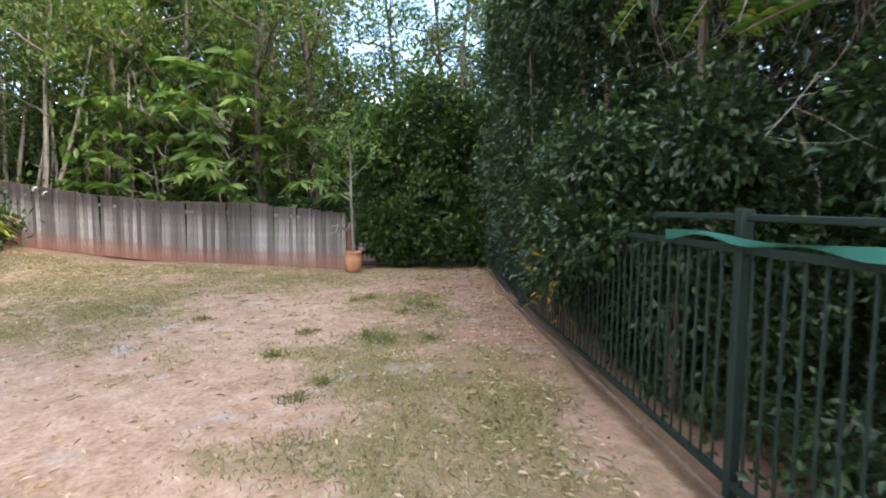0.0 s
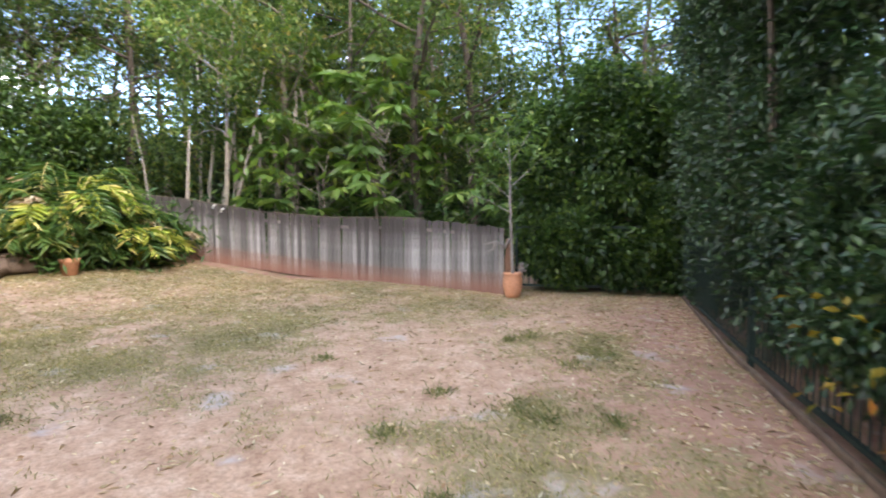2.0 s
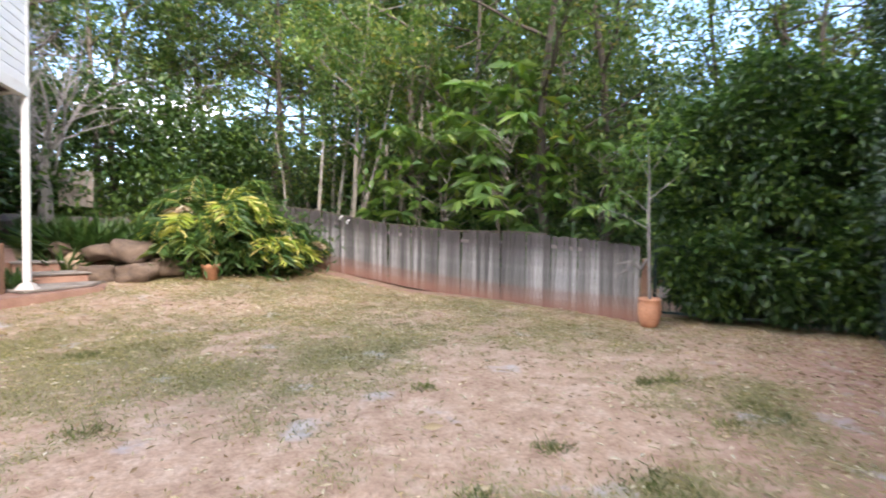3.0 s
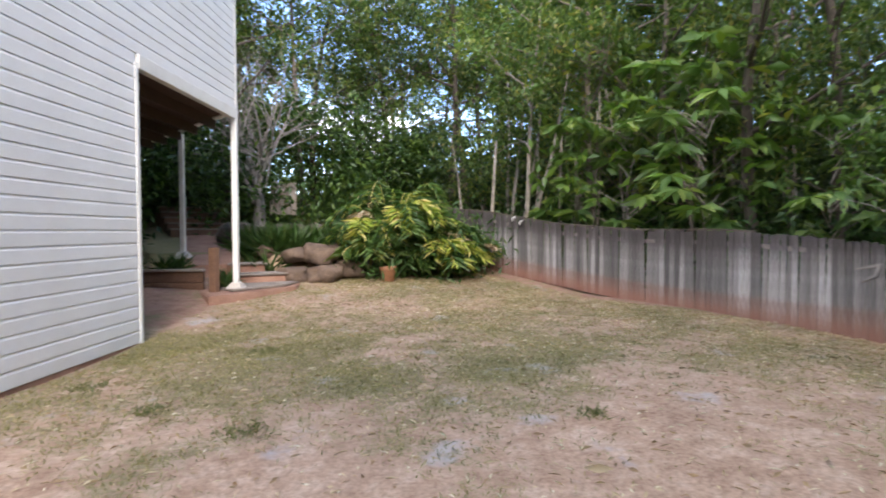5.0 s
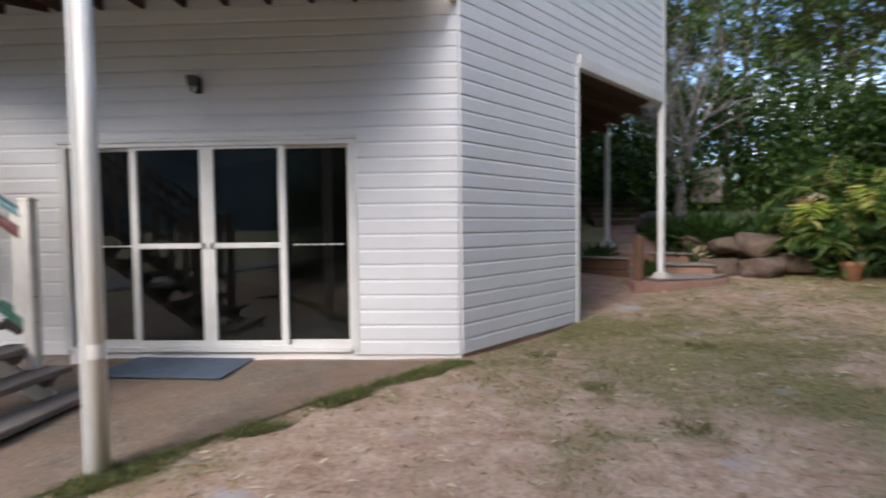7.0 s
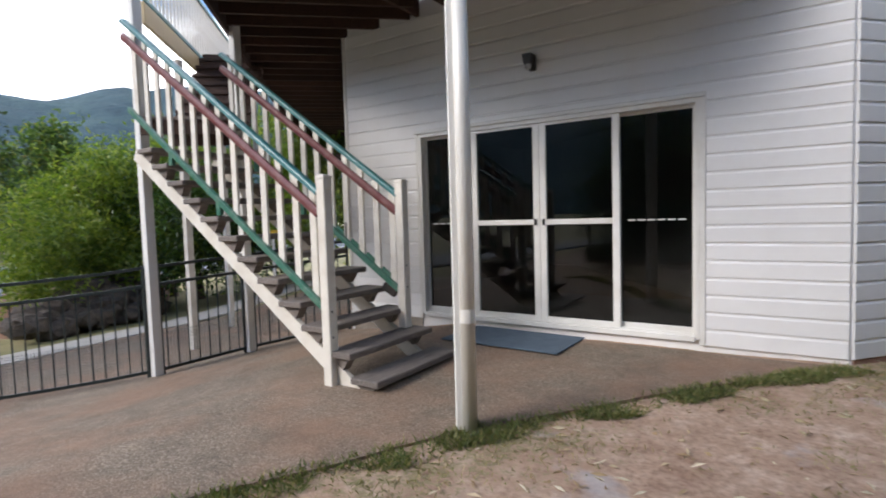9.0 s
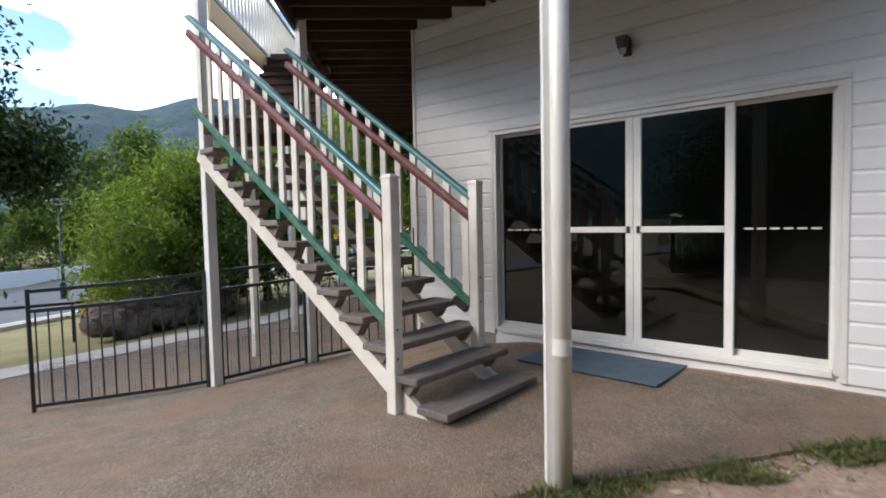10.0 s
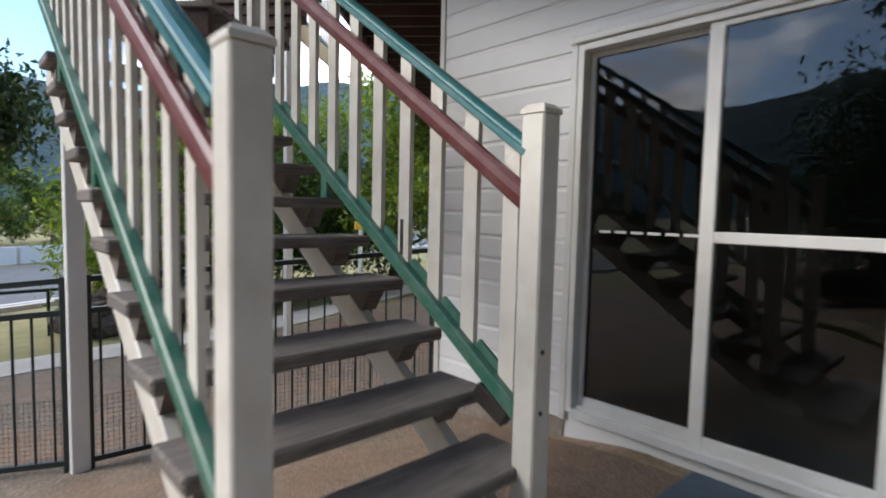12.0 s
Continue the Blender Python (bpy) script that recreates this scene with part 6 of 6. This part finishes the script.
leaf_mass("yard_shrubs", "dark green shrubs on the bank beyond the stairs", 15000, yard_shrubs, 0.15, 0.06, "leaf_end")
STREET = make_tree("street_tree", "dense dark green tree across the street", 7.0, 0.16, "bark_dark", "leaf_forest", 9000, 0.34, 0.17, 0.2, (0, 0), 12, 0.95, 0.36, "street trees")
STREET.matrix_world = pose(-31, 6, -1.8, 0, 0, 40)
for i in range(26):
    y = -24 + 2.6 * i + rng.uniform(-1, 1)
    x = -30 - 0.35 * y - 12 * rng.random()
    stand(STREET, x, y, rng.uniform(0.5, 0.78), rng.uniform(0, 360), -1.85)
NEAR_TREE = make_tree("roadside_tree", "dense dark tree leaning over the street path", 7.4, 0.17, "bark_dark", "leaf_shade_dark", 80000, 0.15, 0.075, 0.36, (0, 0), 12, 0.75, 0.36, "roadside trees")
NEAR_TREE.matrix_world = pose(-8.6, -5.1, terrain(-8.6, -5.1), 0, 0, 75)
NEAR_TREE.scale = (0.85, 0.85, 0.95)

lamp_post = thing("street_lamp", "green street lamp post with a flat round head", "street lamp")
lx, ly, lz = -20.5, 1.2, -1.7
part("pole", tube(bmesh.new(), [(lx, ly, lz), (lx, ly, lz + 0.9), (lx, ly, 2.1)], [0.085, 0.06, 0.05], 10), "fence_green", lamp_post, "", True)
part("base_sleeve", tube(bmesh.new(), [(lx, ly, lz), (lx, ly, lz + 0.9)], [0.13, 0.12], 10), "fence_green", lamp_post)
part("head", lathe([(0.06, 2.06), (0.14, 2.14), (0.42, 2.22), (0.40, 2.28), (0.16, 2.36), (0.03, 2.38)], 18, at=(lx, ly, 0)), "fence_green", lamp_post, "", True)
part("lens", lathe([(0.12, 2.10), (0.34, 2.19), (0.30, 2.205)], 16, at=(lx, ly, 0)), "lamp_glass", lamp_post, "pale lamp lens", True)
rail_far = thing("street_handrail", "green tubular handrail along the street path", "rail")
part("rail", tube(bmesh.new(), [(-5.2, -4.6, 0.32), (-7.2, -3.1, 0.02), (-9.6, -1.4, -0.3), (-12.5, 0.6, -0.62)], [0.03] * 4, 8), "fence_green", rail_far)
for x, y, z in ((-5.2, -4.6, 0.32), (-7.2, -3.1, 0.02), (-9.6, -1.4, -0.3), (-12.5, 0.6, -0.62)):
    part("rail_post", tube(bmesh.new(), [(x, y, terrain(x, y) - 0.05), (x, y, z)], [0.025, 0.025], 8), "fence_green", rail_far)
lw = thing("street_wall", "low white rendered wall across the street", "wall", kind="structure")
for k in range(8):
    y = -14 + 3.4 * k
    part("panel", beam_between((-27.5 - 0.35 * y, y, -1.2), (-27.5 - 0.35 * (y + 3.3), y + 3.3, -1.2), 0.25, 1.0, 0.02), "white_render", lw)
sign = thing("street_marker", "small yellow marker board among the shrubs", "sign")
part("board", box_bm((0.05, 0.42, 0.12), pose(-5.6, 2.35, 0.95, 0, 0, 30), 0.01), "yellow", sign)
part("stake", box_bm((0.05, 0.05, 1.9), pose(-5.62, 2.35, 0.0, 0, 0, 30)), "line_white", sign)


# hills ------------------------------------------------------------------------
def ridge(name, label, az0, az1, dist, depth, peak):
    bm = bmesh.new()
    na, nr = 120, 22
    rows_ = []
    for j in range(nr + 1):
        r = dist + depth * j / nr
        row = []
        for i in range(na + 1):
            az = radians(az0 + (az1 - az0) * i / na)
            s = math.sin(math.pi * min(1, j / (nr * 0.9)) * 0.5)
            d = Vector((math.cos(az) * 2.2, math.sin(az) * 2.2, 0))
            h = peak * s * (0.8 + 0.3 * noise.noise(d * 1.1 + Vector((1.3, 0, 5))) + 0.07 * noise.noise(d * 6)) + peak * 0.05 * noise.noise(Vector((i * 0.55, j * 0.8, 3)))
            row.append(bm.verts.new((math.cos(az) * r, math.sin(az) * r, max(-2.5, h - 3))))
        rows_.append(row)
    for r0, r1 in zip(rows_, rows_[1:]):
        for i in range(na):
            bm.faces.new((r0[i], r0[i + 1], r1[i + 1], r1[i]))
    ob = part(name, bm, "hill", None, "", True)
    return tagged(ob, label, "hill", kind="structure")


ridge("backdrop_hill", "wooded mountain ridge in the distance, haze painted in as blue-green", 95, 330, 600, 700, 290)

# ---------------------------------------------------------------- grass and leaf litter
def blades(name, label, cnt, lo, hi, keep, length, mat, width=0.006):
    pts = []
    while len(pts) < cnt:
        x, y = rng.uniform(lo[0], hi[0]), rng.uniform(lo[1], hi[1])
        if keep(x, y):
            pts.append((x, y, terrain(x, y) + 0.022 * noise.noise(Vector((x * 0.9, y * 0.9, 0))) - 0.004))
    axis = rand_dirs(cnt, 1.2, 0.5)
    return tagged(part(name, leaf_mesh(name, pts, axis, rng.uniform(0.5, 1.3, cnt) * length, width, mat, 0.1), mat), label, "grass", kind="stuff")


def lawn_here(x, y):
    if x < slab_edge(y) + 0.04:
        return False
    u, v = to_a(x, y)
    if v > -0.05:
        return False
    return y > -7.2 and x < 13.7


blades("lawn_grass", "thin dry olive grass scattered over the lawn", 120000, (0.5, -7.2), (13.7, 5.0), lambda x, y: lawn_here(x, y) and rng.random() < grass_amount(x, y) ** 1.5, 0.042, "grass", 0.006)
tuft_c = [(7.0, -5.3), (6.8, -5.5), (8.9, -5.7), (8.7, -5.9), (9.2, -4.8), (5.6, -5.1), (5.2, -5.0), (6.3, -4.5), (5.63, -1.77), (5.2, -0.9), (4.9, 0.1), (6.6, 0.4), (7.2, -4.6), (8.3, -5.6), (6.9, -6.0), (9.4, -5.0), (4.4, -5.2), (7.9, -3.1)]


pts = []
for a, b in tuft_c:
    for q in rng.normal(size=(130, 2)) * np.array([0.085, 0.07]) * rng.uniform(0.7, 1.5):
        pts.append((a + q[0], b + q[1], terrain(a, b) + 0.022 * noise.noise(Vector((a * 0.9, b * 0.9, 0))) - 0.004))
tagged(part("grass_tufts", leaf_mesh("grass_tufts", pts, rand_dirs(len(pts), 1.2, 0.5), rng.uniform(0.5, 1.3, len(pts)) * 0.075, 0.006, "grass_green", 0.1), "grass_green"), "small green grass tufts on the bare lawn", "grass", kind="stuff")


def edge_strip(x, y):
    d = x - slab_edge(y)
    k = 0.22 + 0.34 * noise.noise(Vector((y * 2.6, 2, 0)))
    return -0.05 < d < k and rng.random() < 0.08 + 1.3 * max(0, noise.noise(Vector((x * 3, y * 3, 7))) + 0.35)


blades("edge_grass", "strip of green grass creeping over the paving's edge", 10000, (-1.0, -6.2), (4.2, -0.15), edge_strip, 0.065, "grass_green", 0.008)

pos = []
while len(pos) < 21000:
    x, y = rng.uniform(2.0, 13.6), rng.uniform(-7.15, 5.0)
    wgt = 0.10 + 1.3 * math.exp(-(13.6 - x) / 1.8) + 0.75 * math.exp(-(y + 7.15) / 0.55) * (x > 3) + 0.5 * math.exp(-((x - 10.5) ** 2 / 5 + (y - 2.0) ** 2 / 6))
    if lawn_here(x, y) and rng.random() < wgt:
        pos.append((x, y, terrain(x, y) + 0.012 + 0.022 * noise.noise(Vector((x * 0.9, y * 0.9, 0)))))
axis = rand_dirs(len(pos), 0.06, 0.08)
tagged(part("leaf_litter", leaf_mesh("leaf_litter", pos, axis, rng.uniform(0.03, 0.095, len(pos)), rng.uniform(0.010, 0.026, len(pos)), "litter", 0.12), "litter"), "fallen dry leaves strewn over the lawn", "leaf litter", kind="stuff")
BIG_LEAF = leaf_mesh("fallen_leaf", np.zeros((1, 3)), np.array([[1.0, 0, 0.05]]), 0.17, 0.05, "litter", 0.2)
for x, y, s in ((7.13, -3.79, 1.1), (8.77, -4.11, 0.8), (8.91, -2.10, 0.9), (6.95, -1.93, 0.8), (4.85, -2.32, 0.5), (6.98, -2.72, 0.6), (7.19, -3.5, 0.7), (8.1, 0.92, 0.9), (6.39, 2.08, 1.2), (5.4, -6.4, 0.9), (5.9, -6.8, 1.0), (4.9, -6.9, 0.9)):
    ob = new("fallen_leaf", BIG_LEAF)
    ob.matrix_world = pose(x, y, terrain(x, y) + 0.03, 0, 0, rng.uniform(0, 360)) @ Matrix.Diagonal((s, s, s, 1))
    tagged(ob, "large pale dry leaf lying on the lawn", "leaf", "fallen leaves")

# set every thing's origin at its base
bpy.context.view_layer.update()
for ob in [o for o in scene.objects if o.type == "EMPTY" and o.parent is None and o.matrix_world == Matrix()]:
    lo = [Vector((1e9, 1e9, 1e9)), Vector((-1e9, -1e9, -1e9))]
    for c in ob.children_recursive:
        if c.type == "MESH":
            for q in c.bound_box:
                w = c.matrix_world @ Vector(q)
                lo = [Vector(map(min, lo[0], w)), Vector(map(max, lo[1], w))]
    base = Vector(((lo[0].x + lo[1].x) / 2, (lo[0].y + lo[1].y) / 2, lo[0].z))
    ob.location = base
    for c in ob.children:
        c.matrix_local = Matrix.Translation(-base) @ c.matrix_local
